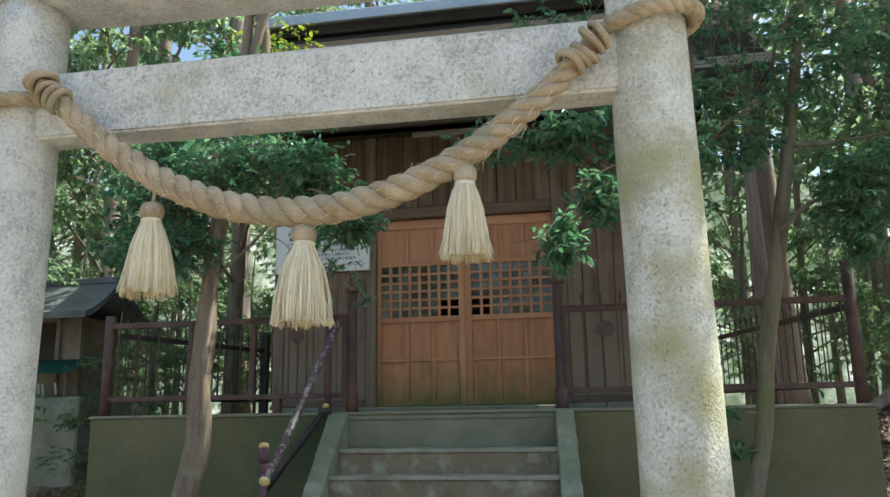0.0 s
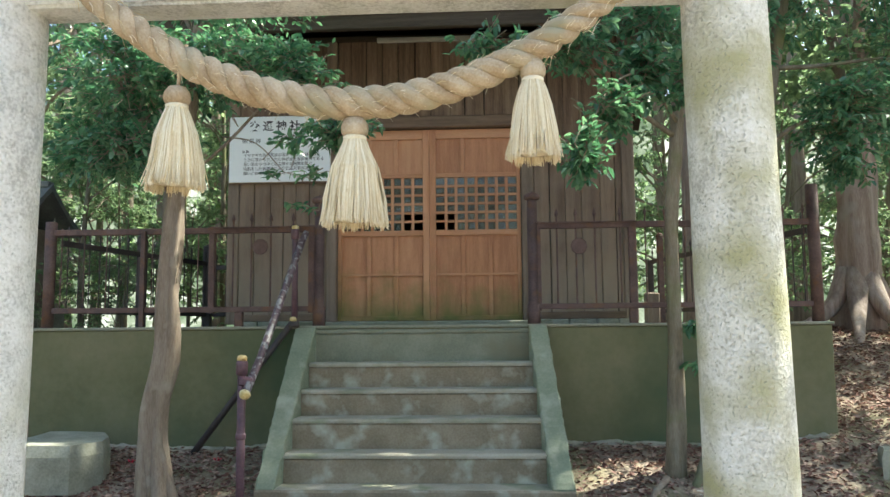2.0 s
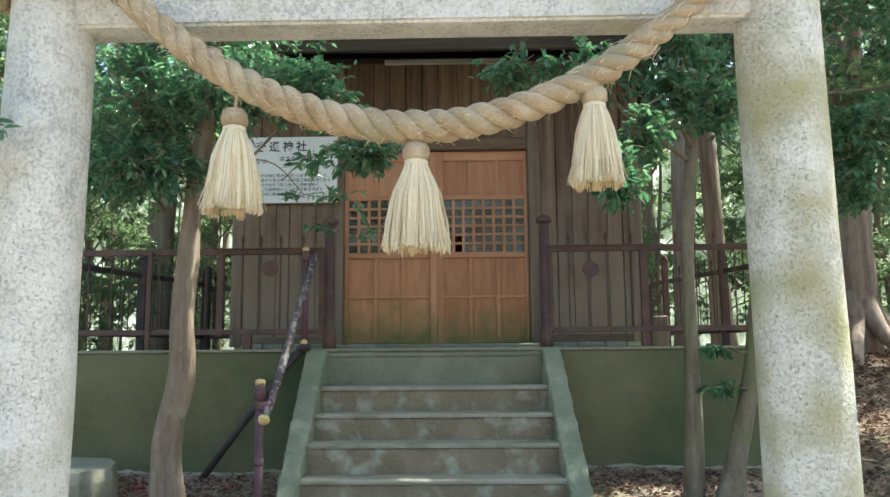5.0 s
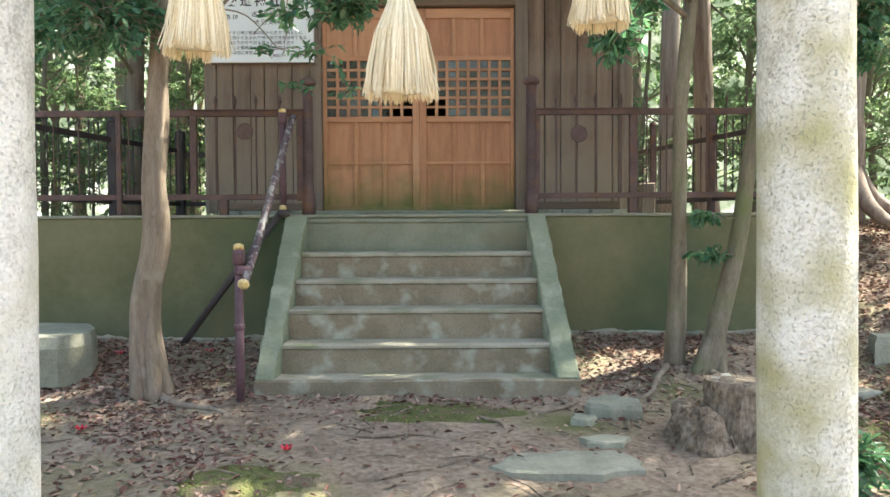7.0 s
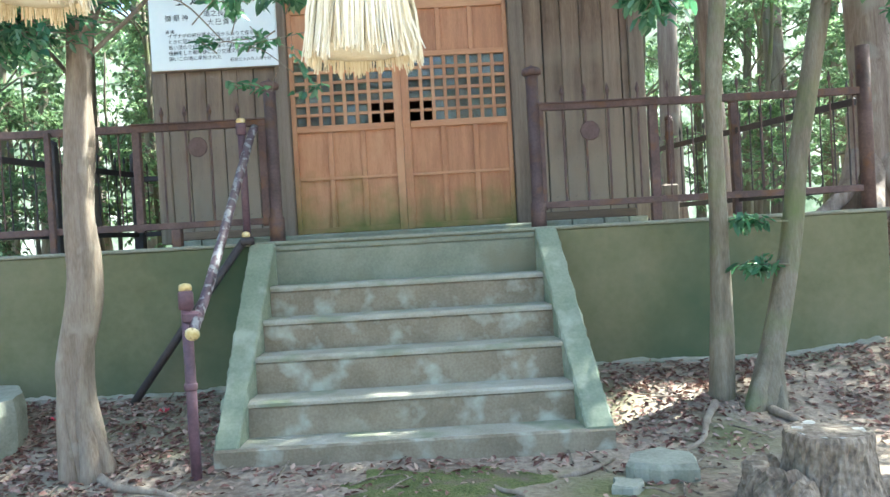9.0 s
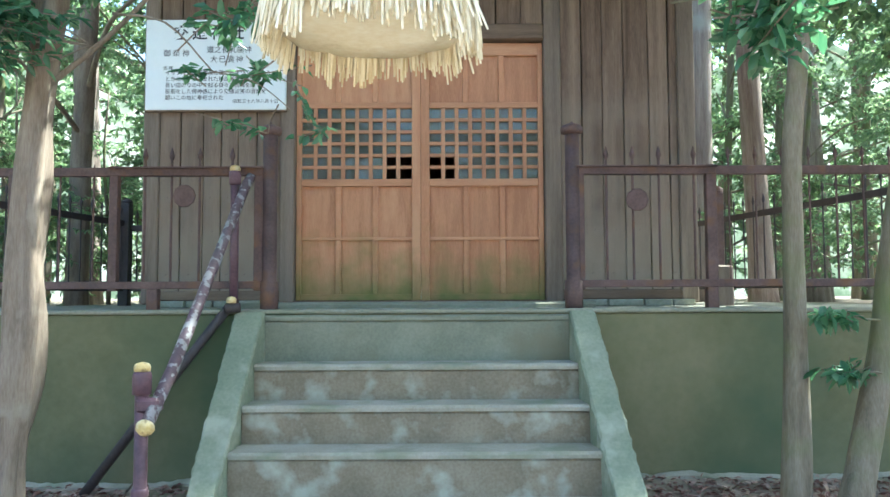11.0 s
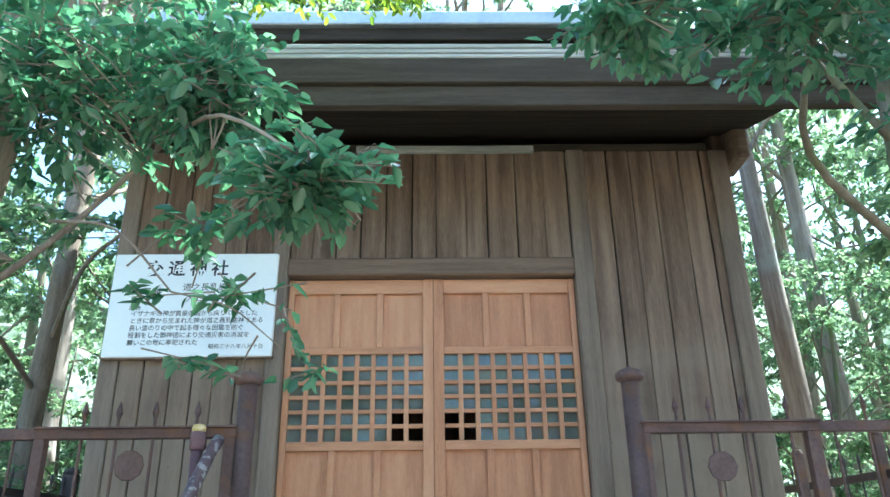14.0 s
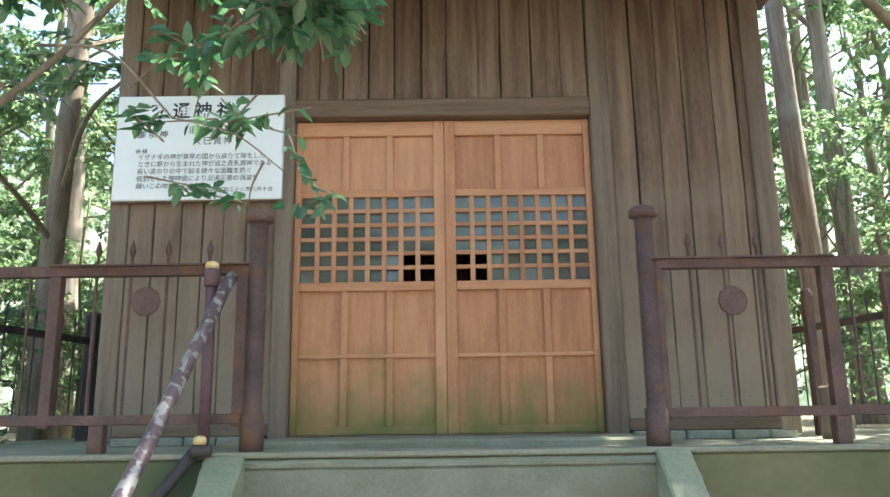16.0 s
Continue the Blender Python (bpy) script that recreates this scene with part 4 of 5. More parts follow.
# ---- trees ----
def leaf_mesh(name, centers, size, mat, seed, droop=0.18, aspect=0.46, lift=0.18):
    """Many folded leaves, one mesh: each leaf six points and two blades."""
    r = np.random.RandomState(seed)
    c = np.array([p for p, _ in centers], dtype=float)
    d = np.array([q for _, q in centers], dtype=float)
    n = len(c)
    d = d + r.normal(0, 0.3, (n, 3))
    d[:, 2] -= droop * r.uniform(0.2, 1.4, n)
    d /= np.linalg.norm(d, axis=1)[:, None] + 1e-9
    up = np.tile((0, 0, 1.0), (n, 1)) + r.normal(0, 0.35, (n, 3))
    s = np.cross(d, up)
    s /= np.linalg.norm(s, axis=1)[:, None] + 1e-9
    u = np.cross(s, d)
    L = size * r.uniform(0.65, 1.25, n)[:, None]
    W = L * aspect * r.uniform(0.85, 1.15, n)[:, None]
    v = np.empty((n, 6, 3))
    v[:, 0] = c
    v[:, 1] = c + d * L * 0.35 + s * W * 0.5 + u * W * lift
    v[:, 2] = c + d * L * 0.75 + s * W * 0.36 + u * W * lift * 0.6 - u * L * 0.05
    v[:, 3] = c + d * L - u * L * 0.10
    v[:, 4] = c + d * L * 0.75 - s * W * 0.36 + u * W * lift * 0.6 - u * L * 0.05
    v[:, 5] = c + d * L * 0.35 - s * W * 0.5 + u * W * lift
    me = bpy.data.meshes.new(name)
    me.vertices.add(n * 6)
    me.vertices.foreach_set("co", v.ravel())
    base = np.arange(n)[:, None] * 6
    loops = np.concatenate([base + [0, 1, 2, 3], base + [0, 3, 4, 5]], axis=1).ravel()
    me.loops.add(n * 8)
    me.loops.foreach_set("vertex_index", loops)
    me.polygons.add(n * 2)
    me.polygons.foreach_set("loop_start", np.arange(n * 2) * 4)
    me.update(calc_edges=True)
    me.materials.append(mat)
    return me


GAP = Vector((0.38, 5.40, 0.40))        # an opening in the crowns lets one patch of sun through to here


def sprays(pads, seed, per=12, spread=0.13):
    """Leaf places in sprays along twigs that fill uneven pads: (centre, radii, number of twigs)."""
    rg = random.Random(seed)
    leaves, twigs = [], []
    for (cx, cy, cz), (rx, ry, rz), n in pads:
        for _ in range(n):
            while True:
                p = Vector((rg.uniform(-1, 1), rg.uniform(-1, 1), rg.uniform(-1, 1)))
                if p.length < 1 and rg.random() < 0.25 + p.length:
                    break
            out = Vector((p.x, p.y, p.z * 0.4)).normalized() if p.length > 0.01 else Vector((1, 0, 0))
            tip = Vector((cx + p.x * rx, cy + p.y * ry, cz + p.z * rz))
            q = tip - GAP
            if tip.z > 1.8 and (q - sd * q.dot(sd)).length < 0.36:
                continue
            ln = spread * rg.uniform(0.8, 1.9)
            d = (out + Vector((rg.uniform(-0.5, 0.5), rg.uniform(-0.5, 0.5), rg.uniform(-0.35, 0.15)))).normalized()
            twigs.append((tip - d * ln, tip))
            for k in range(per):
                f = rg.random() ** 0.7
                s = Vector((rg.uniform(-1, 1), rg.uniform(-1, 1), rg.uniform(-0.5, 0.5))) * 0.02
                leaves.append((tuple(tip - d * ln * (1 - f) + s), tuple(d * 0.55 + Vector((rg.uniform(-1, 1), rg.uniform(-1, 1), rg.uniform(-0.45, 0.25))) * 0.8)))
    return leaves, twigs


def limb(bm, a, b, r0, r1, seed, bend=0.12, seg=7):
    a, b = Vector(a), Vector(b)
    rg = random.Random(seed)
    m = (a + b) / 2 + Vector((rg.uniform(-1, 1), rg.uniform(-1, 1), rg.uniform(-0.3, 1))) * bend * (b - a).length
    pts = spline([a, m, b], 4)
    tube(pts, [r0 + (r1 - r0) * i / (len(pts) - 1) for i in range(len(pts))], seg, bm)


def near_tree(label, trunk, radii, limbs, pads, seed, mat, size, per=12, spread=0.13, group="", leafmat=None, flute=0.08, young=(), strands=()):
    base = trunk[0]
    t = thing("tree", label, "tree", base, group)
    pts = spline(trunk, 8)
    m = len(pts) - 1
    rr = [radii[0] + (radii[-1] - radii[0]) * (i / m) ** 0.6 for i in range(m + 1)] if len(radii) == 2 else list(np.interp(np.linspace(0, 1, m + 1), np.linspace(0, 1, len(radii)), radii))
    tb = tube(pts, rr, 26, wobble=flute * 2, seed=seed, flutes=flute)
    for a0, turn, r0, top in strands:
        # a root strand winding up the outside of the trunk
        line, thick = [], []
        for k in range(15):
            f = k / 14
            z = base[2] + (top - base[2]) * f
            q = min(range(m + 1), key=lambda i: abs(pts[i].z - z))
            off = rr[q] * (1.0 - 0.45 * f * f)
            line.append((pts[q].x + off * math.cos(a0 + turn * f), pts[q].y + off * math.sin(a0 + turn * f), z))
            thick.append(r0 * (1.25 - 0.75 * f))
        tube(line, thick, 12, tb, wobble=0.3, seed=a0)
    part("trunk", tb, mat, t, "", True)
    for k, (a, b, r0, r1) in enumerate(limbs):
        lb = bmesh.new()
        limb(lb, a, b, r0, r1, seed * 31 + k)
        part("limb", lb, mat, t, "", True)
    bm = bmesh.new()
    leaves, twigs = sprays(pads, seed, per, spread)
    ends = [Vector(a).lerp(Vector(b), f) for a, b, _, _ in limbs for f in (0.35, 0.5, 0.65, 0.8, 0.9, 1.0)]
    for k, (a, b) in enumerate(twigs):
        tube([a, b], [0.0035, 0.0015], 4, bm, caps=False)
        if k % 5 == 0:
            e = min(ends, key=lambda q: (q - a).length)
            limb(bm, e, a, 0.0035, 0.002, seed * 77 + k, 0.15, 5)
    tagged(part("twigwork", bm, mat, t), kind="stuff")
    part("crown", leaf_mesh("crown", leaves, size, leafmat or LEAF, seed), leafmat or LEAF, t)
    if young:
        lv, tw = sprays(young, seed + 1, 9, 0.2)
        part("young_foliage", leaf_mesh("young_foliage", lv, size * 0.85, LEAFY, seed + 1), LEAFY, t, "yellow-green young leaves")
    return t


def nb(x, y):
    return (x, y, ground_z(x, y) - 0.05)


near_tree("broadleaf tree with a twisted fluted trunk before the terrace wall",
          [nb(-2.70, 5.06), (-2.76, 5.06, 0.75), (-2.68, 5.06, 1.3), (-2.66, 5.06, 1.9), (-2.62, 5.06, 2.5), (-2.55, 5.08, 3.2), (-2.45, 5.1, 4.2), (-2.3, 5.05, 6.0)],
          [0.11, 0.086, 0.090, 0.066, 0.062, 0.055, 0.048, 0.04, 0.025],
          [((-2.66, 5.06, 2.4), (-1.95, 5.0, 3.05), 0.014, 0.008), ((-2.62, 5.06, 2.8), (-3.2, 5.2, 3.3), 0.018, 0.008), ((-2.6, 5.06, 2.9), (-2.2, 5.3, 3.9), 0.018, 0.008),
           ((-1.95, 5.0, 3.05), (-1.35, 4.55, 2.70), 0.010, 0.004), ((-2.3, 5.0, 2.75), (-1.85, 4.95, 2.48), 0.006, 0.003), ((-1.85, 4.95, 2.48), (-1.5, 4.95, 2.3), 0.003, 0.002), ((-2.5, 5.1, 3.4), (-2.9, 5.2, 4.1), 0.018, 0.008), ((-2.47, 5.09, 3.6), (-2.36, 5.06, 4.9), 0.05, 0.035), ((-2.45, 5.09, 3.7), (-2.1, 5.06, 4.95), 0.045, 0.03), ((-2.34, 5.05, 5.6), (-3.3, 4.4, 6.1), 0.03, 0.01), ((-2.34, 5.05, 5.6), (-1.7, 4.0, 6.3), 0.03, 0.01)],
          [((-2.95, 5.0, 3.15), (0.55, 0.55, 0.45), 165), ((-2.3, 4.9, 3.22), (0.6, 0.55, 0.35), 170), ((-1.75, 4.9, 3.15), (0.34, 0.4, 0.26), 90), ((-1.38, 4.55, 2.64), (0.30, 0.26, 0.14), 66),
           ((-3.3, 5.3, 2.75), (0.4, 0.5, 0.3), 120), ((-2.5, 5.3, 3.95), (0.9, 0.7, 0.4), 140), ((-1.75, 4.95, 2.70), (0.25, 0.2, 0.06), 8), ((-1.92, 4.95, 2.47), (0.10, 0.1, 0.04), 2), ((-1.66, 4.95, 2.47), (0.14, 0.12, 0.05), 4), ((-1.76, 4.95, 2.24), (0.12, 0.1, 0.03), 2), ((-1.45, 4.95, 2.28), (0.07, 0.08, 0.04), 1), ((-1.47, 4.95, 2.21), (0.04, 0.05, 0.03), 1),
           # Pads above z 6 are out of view, added to dim the shrine front.
           ((-3.4, 5.2, 3.7), (0.6, 0.6, 0.5), 70), ((-2.85, 4.8, 2.62), (0.5, 0.25, 0.25), 90), ((-3.3, 4.3, 6.1), (0.9, 0.9, 0.35), 150), ((-1.8, 4.4, 6.6), (0.8, 0.7, 0.3), 110), ((-2.5, 5.0, 6.5), (1.0, 0.7, 0.4), 150)],
          11, BARK, 0.064, 13, 0.19, flute=0.2, strands=[(-1.2, 0.9, 0.040, 1.25), (-2.3, 0.7, 0.042, 1.15), (-3.4, -0.5, 0.036, 1.0), (-0.2, -0.6, 0.04, 0.9)], young=[((-1.75, 5.7, 4.35), (0.45, 0.3, 0.12), 36), ((-1.25, 5.7, 4.3), (0.28, 0.25, 0.10), 18), ((-2.4, 5.6, 4.6), (0.5, 0.4, 0.2), 30)])

near_tree("slender evergreen tree with a straight brown trunk beside the stairs",
          [nb(0.80, 5.50), (0.83, 5.5, 0.9), (0.84, 5.5, 1.5), (0.85, 5.5, 2.2), (0.90, 5.5, 2.75), (0.95, 5.5, 3.4), (1.0, 5.5, 4.4), (1.0, 5.3, 6.2)],
          [0.075, 0.058, 0.052, 0.048, 0.045, 0.04, 0.034, 0.022],
          [((0.90, 5.5, 2.8), (0.06, 4.43, 3.10), 0.022, 0.009), ((0.06, 4.43, 3.10), (-0.55, 4.39, 3.10), 0.009, 0.005), ((0.92, 5.5, 2.9), (0.5, 4.5, 3.0), 0.018, 0.009), ((0.5, 4.5, 3.0), (0.05, 3.8, 2.45), 0.009, 0.004), ((0.95, 5.5, 3.3), (0.2, 5.2, 4.0), 0.02, 0.008),
           ((0.93, 5.5, 3.0), (1.3, 5.2, 3.5), 0.02, 0.008), ((1.0, 5.3, 5.7), (0.0, 4.0, 6.2), 0.025, 0.01), ((1.0, 5.3, 5.8), (-0.8, 4.1, 6.5), 0.022, 0.01), ((1.0, 5.3, 5.9), (1.5, 4.2, 6.3), 0.022, 0.01)],
          [((-0.48, 4.39, 3.08), (0.35, 0.30, 0.12), 34), ((0.02, 4.43, 3.11), (0.40, 0.37, 0.20), 62), ((0.50, 4.47, 3.28), (0.40, 0.37, 0.22), 56), ((0.0, 3.72, 2.30), (0.13, 0.15, 0.2), 34), ((0.22, 4.0, 2.62), (0.16, 0.2, 0.2), 36), ((0.45, 4.4, 2.92), (0.25, 0.3, 0.25), 50), ((0.75, 4.4, 2.9), (0.25, 0.3, 0.35), 50),
           # Pads from z 5 up are unseen canopy, added to shade stairs and shrine.
           ((1.15, 5.3, 3.5), (0.5, 0.5, 0.5), 110), ((0.2, 5.0, 4.15), (0.8, 0.6, 0.25), 45), ((1.0, 5.3, 4.4), (0.8, 0.7, 0.4), 90), ((1.5, 5.9, 5.0), (0.9, 0.8, 0.35), 150), ((0.1, 4.0, 6.2), (0.8, 0.9, 0.35), 200), ((-0.8, 4.2, 6.5), (0.7, 0.9, 0.3), 170), ((1.4, 4.1, 6.3), (0.8, 0.9, 0.35), 190)],
          12, BARKG, 0.064, 13, 0.19)

near_tree("leaning evergreen tree forking low beside the wall",
          [nb(0.99, 5.38), (1.10, 5.45, 0.66), (1.25, 5.5, 1.2), (1.34, 5.5, 1.83), (1.47, 5.5, 2.5), (1.66, 5.5, 3.5), (1.82, 5.5, 4.4)],
          [0.095, 0.072, 0.062, 0.058, 0.052, 0.045, 0.03],
          [((1.45, 5.5, 2.6), (1.95, 5.2, 2.9), 0.022, 0.008), ((1.6, 5.5, 3.3), (2.4, 5.3, 3.3), 0.022, 0.008), ((1.65, 5.5, 3.6), (1.6, 5.3, 4.1), 0.02, 0.008)],
          [((1.95, 5.15, 2.75), (0.38, 0.4, 0.45), 150), ((2.45, 5.3, 3.1), (0.5, 0.5, 0.65), 150), ((1.8, 5.3, 3.9), (0.7, 0.6, 0.5), 120), ((2.6, 5.5, 4.1), (0.7, 0.6, 0.5), 120), ((2.7, 6.0, 5.2), (0.9, 0.9, 0.4), 150)],
          13, BARKG, 0.064, 13, 0.19, strands=[(3.7, 0.3, 0.045, 0.80), (-0.5, 0.2, 0.042, 0.62)])


near_tree("young evergreen tree beside the torii, its twig tips before the pillar",
          [nb(-4.0, 2.1), (-4.0, 2.1, 1.0), (-3.95, 2.12, 2.0), (-3.9, 2.15, 3.2)], [0.05, 0.04, 0.032, 0.02],
          [((-3.97, 2.11, 1.7), (-2.5, 2.28, 2.2), 0.016, 0.004), ((-3.95, 2.12, 2.2), (-4.4, 2.3, 2.9), 0.014, 0.005), ((-3.92, 2.14, 2.7), (-3.4, 2.0, 3.3), 0.012, 0.004)],
          [((-2.44, 2.28, 2.22), (0.20, 0.14, 0.11), 16), ((-2.95, 2.25, 2.3), (0.4, 0.3, 0.2), 50), ((-4.4, 2.3, 2.9), (0.5, 0.5, 0.35), 90), ((-3.5, 2.0, 3.3), (0.5, 0.5, 0.35), 90)],
          14, BARKG, 0.06, 11, 0.15)


def sprig(at, seed, n=8, r=0.18):
    """Leaves sprouting low on the leaning tree."""
    lv, tw = sprays([(at, (r, r * 0.7, 0.03), n)], seed, 9, 0.10)
    t = thing("leaf_sprig", "small sprig of glossy green leaves beside a trunk", "branch", at, "low sprigs between the two trunks")
    bm = bmesh.new()
    limb(bm, (at[0] + 0.2, 5.47, at[2] - 0.02), at, 0.006, 0.003, seed)
    for a, b in tw:
        tube([a, b], [0.003, 0.0015], 4, bm, caps=False)
    part("twig", bm, BARKG, t)
    part("leaves", leaf_mesh("leaves", lv, 0.085, LEAF, seed), LEAF, t)


sprig((1.05, 5.42, 1.42), 51)
sprig((1.06, 5.42, 1.15), 52)


# wood behind: tall cedars and broadleaf trees, built once each and repeated
def forest_kind(seed, height, r, pads, mat, size, label):
    t = thing("forest_tree", label, "tree", (0, 0, 0), "trees of the wood")
    rg = random.Random(seed)
    pts = spline([(0, 0, -0.3), (0.05, 0, height * 0.3), (rg.uniform(-0.2, 0.2), 0.1, height * 0.7), (rg.uniform(-0.3, 0.3), 0, height)], 5)
    part("trunk", tube(pts, [r * (1.25 if i == 0 else 1) * (1 - 0.75 * i / (len(pts) - 1)) for i in range(len(pts))], 12, wobble=0.15, seed=seed), mat, t, "", True)
    lv, tw = sprays(pads, seed, 22, 0.32)
    for k, (c, rad, n) in enumerate(pads):
        lb = bmesh.new()
        limb(lb, (0, 0, min(height * 0.95, max(1.0, c[2] - 0.8))), c, r * 0.25, 0.015, seed + k, 0.12, 6)
        part("limb", lb, mat, t)
    bm = bmesh.new()
    for a, b in tw[::2]:
        tube([a, b], [0.008, 0.003], 3, bm, caps=False)
    tagged(part("twigwork", bm, mat, t), kind="stuff")
    part("crown", leaf_mesh("crown", lv, size * 0.66, LEAFBG, seed, 0.3, 0.5), LEAFBG, t)
    return t


def pads_for(seed, z0, z1, spread, count, n):
    rg = random.Random(seed)
    out = []
    for k in range(count):
        a, d = rg.uniform(0, 6.28), spread * rg.uniform(0.25, 1.0)
        z = z0 + (z1 - z0) * (k + 0.5) / count
        s = rg.uniform(0.6, 1.15)
        out.append(((d * math.cos(a), d * math.sin(a), z), (0.9 * s, 0.9 * s, 0.5 * s), n))
    return out


def sparse_cedar(seed):
    return pads_for(seed, 6.5, 12.5, 1.3, 10, 22)


KINDS = [forest_kind(101, 13.0, 0.20, sparse_cedar(1), CEDAR, 0.17, "tall cedar with a bare reddish-grey trunk"),
         forest_kind(102, 11.0, 0.13, pads_for(2, 2.6, 11, 1.9, 16, 22), BARK, 0.15, "tall broadleaf tree with a loose green crown"),
         forest_kind(103, 8.0, 0.10, pads_for(3, 1.2, 8, 1.8, 15, 22), BARKG, 0.14, "bushy green understorey tree"),
         forest_kind(104, 5.0, 0.06, pads_for(5, 0.4, 4.2, 1.5, 11, 24), BARKG, 0.12, "thick green understorey shrub")]
PLACES = [
    # x, y, kind, scale
    (2.72, 10.4, 0, 0.76), (3.1, 13.5, 0, 1.0), (5.6, 15.0, 0, 1.1), (7.5, 12.5, 0, 1.0), (6.4, 9.6, 0, 0.8), (0.5, 18.0, 0, 1.2),
    (-4.6, 9.6, 1, 0.9), (-5.6, 12.0, 0, 1.0), (-3.9, 13.5, 1, 1.1), (-7.2, 10.5, 1, 1.0), (-8.5, 14.0, 0, 1.1), (-6.2, 16.0, 1, 1.2), (-2.0, 15.0, 1, 1.3), (-10.5, 11.0, 2, 1.1),
    (-1.0, 20.0, 1, 1.4), (3.8, 18.0, 1, 1.3), (6.8, 19.0, 1, 1.3), (9.5, 16.0, 1, 1.2), (11.0, 11.0, 1, 1.1), (9.0, 9.0, 2, 1.1), (8.0, 6.5, 2, 1.0), (6.0, 6.6, 2, 0.8),
    (-5.0, 14.5, 2, 1.0), (-9.0, 17.5, 2, 1.4), (-12.5, 14.5, 1, 1.3), (-6.3, 6.5, 3, 0.8), (-8.5, 8.2, 2, 1.0), (-7.6, 5.2, 3, 0.9),
    (4.9, 14.2, 3, 1.0), (3.0, 15.0, 3, 1.0), (7.0, 14.0, 3, 1.2), (9.5, 12.5, 3, 1.2), (-5.4, 9.0, 3, 0.7), (-7.0, 12.5, 3, 1.1), (-9.6, 12.0, 3, 1.2), (-4.6, 17.0, 3, 1.3), (1.0, 22.0, 2, 1.6), (5.0, 24.0, 2, 1.7), (-6.5, 23.0, 2, 1.7), (10.0, 22.0, 2, 1.6), (-13.0, 20.0, 2, 1.6), (14.0, 15.0, 2, 1.5),
    (-4.4, 11.2, 3, 0.9), (-6.0, 10.4, 3, 0.9), (-3.2, 11.6, 3, 0.9), (5.4, 11.6, 3, 1.0), (6.6, 8.4, 3, 0.9), (7.8, 10.4, 3, 1.1), (5.8, 17.2, 2, 1.2),
    (8.4, 18.6, 2, 1.3), (11.5, 17.5, 2, 1.4), (13.0, 20.5, 1, 1.5), (-2.8, 17.5, 2, 1.4), (-5.2, 19.5, 2, 1.4), (-8.0, 20.5, 1, 1.5), (-10.8, 15.5, 2, 1.3), (-8.2, 11.2, 2, 0.9),
    (-11.5, 8.0, 2, 1.1), (-13.5, 11.0, 3, 1.6), (-9.2, 5.8, 3, 1.0), (7.4, 24.5, 3, 2.2), (2.5, 25.0, 3, 2.4), (-2.5, 25.0, 3, 2.4), (-9.0, 26.0, 3, 2.5), (12.5, 25.5, 3, 2.5), (16.0, 20.0, 3, 2.3), (-15.0, 24.0, 3, 2.5),
    (10.5, 13.6, 2, 1.2), (12.5, 9.0, 3, 1.5), (9.8, 7.2, 3, 1.1), (-0.2, 16.8, 1, 1.3), (4.4, 16.0, 2, 1.0),
    (-3.6, 10.4, 3, 0.45), (-4.7, 10.6, 3, 0.5), (-5.4, 10.0, 3, 0.5), (-3.9, 12.4, 3, 0.6), (-2.6, 12.4, 3, 0.6), (-6.6, 9.2, 3, 0.55), (-4.4, 8.0, 3, 0.35), (-5.0, 7.4, 3, 0.35), (5.0, 9.8, 3, 0.5),
    # Unseen trees, added for green pane reflections; (5.6, 4.2) to keep sun off the torii.
    (-5.5, -14.0, 1, 0.9), (0.6, -15.5, 2, 1.1), (5.8, -14.5, 1, 0.9), (-14.0, -19.0, 1, 1.1), (-5.5, -25.0, 1, 1.2), (-1.0, -27.0, 2, 1.5), (3.5, -25.5, 1, 1.2), (8.0, -27.0, 2, 1.5), (-9.5, -27.0, 2, 1.6), (14.0, -22.0, 1, 1.2), (5.6, 4.2, 1, 1.0), 
]
KEEP = {}
for k, (x, y, kind, sc) in enumerate(PLACES):
    rg = random.Random(900 + k)
    m = pose(x, y, ground_z(x, y), rg.uniform(-2, 2), rg.uniform(-3, 3), rg.uniform(0, 360))
    if kind not in KEEP:
        KEEP[kind] = 1
        KINDS[kind].matrix_basis = m @ Matrix.Scale(sc, 4)
    else:
        s = KINDS[kind].scale.copy()
        KINDS[kind].scale = (sc, sc, sc)
        copy_thing(KINDS[kind], m)
        KINDS[kind].scale = s

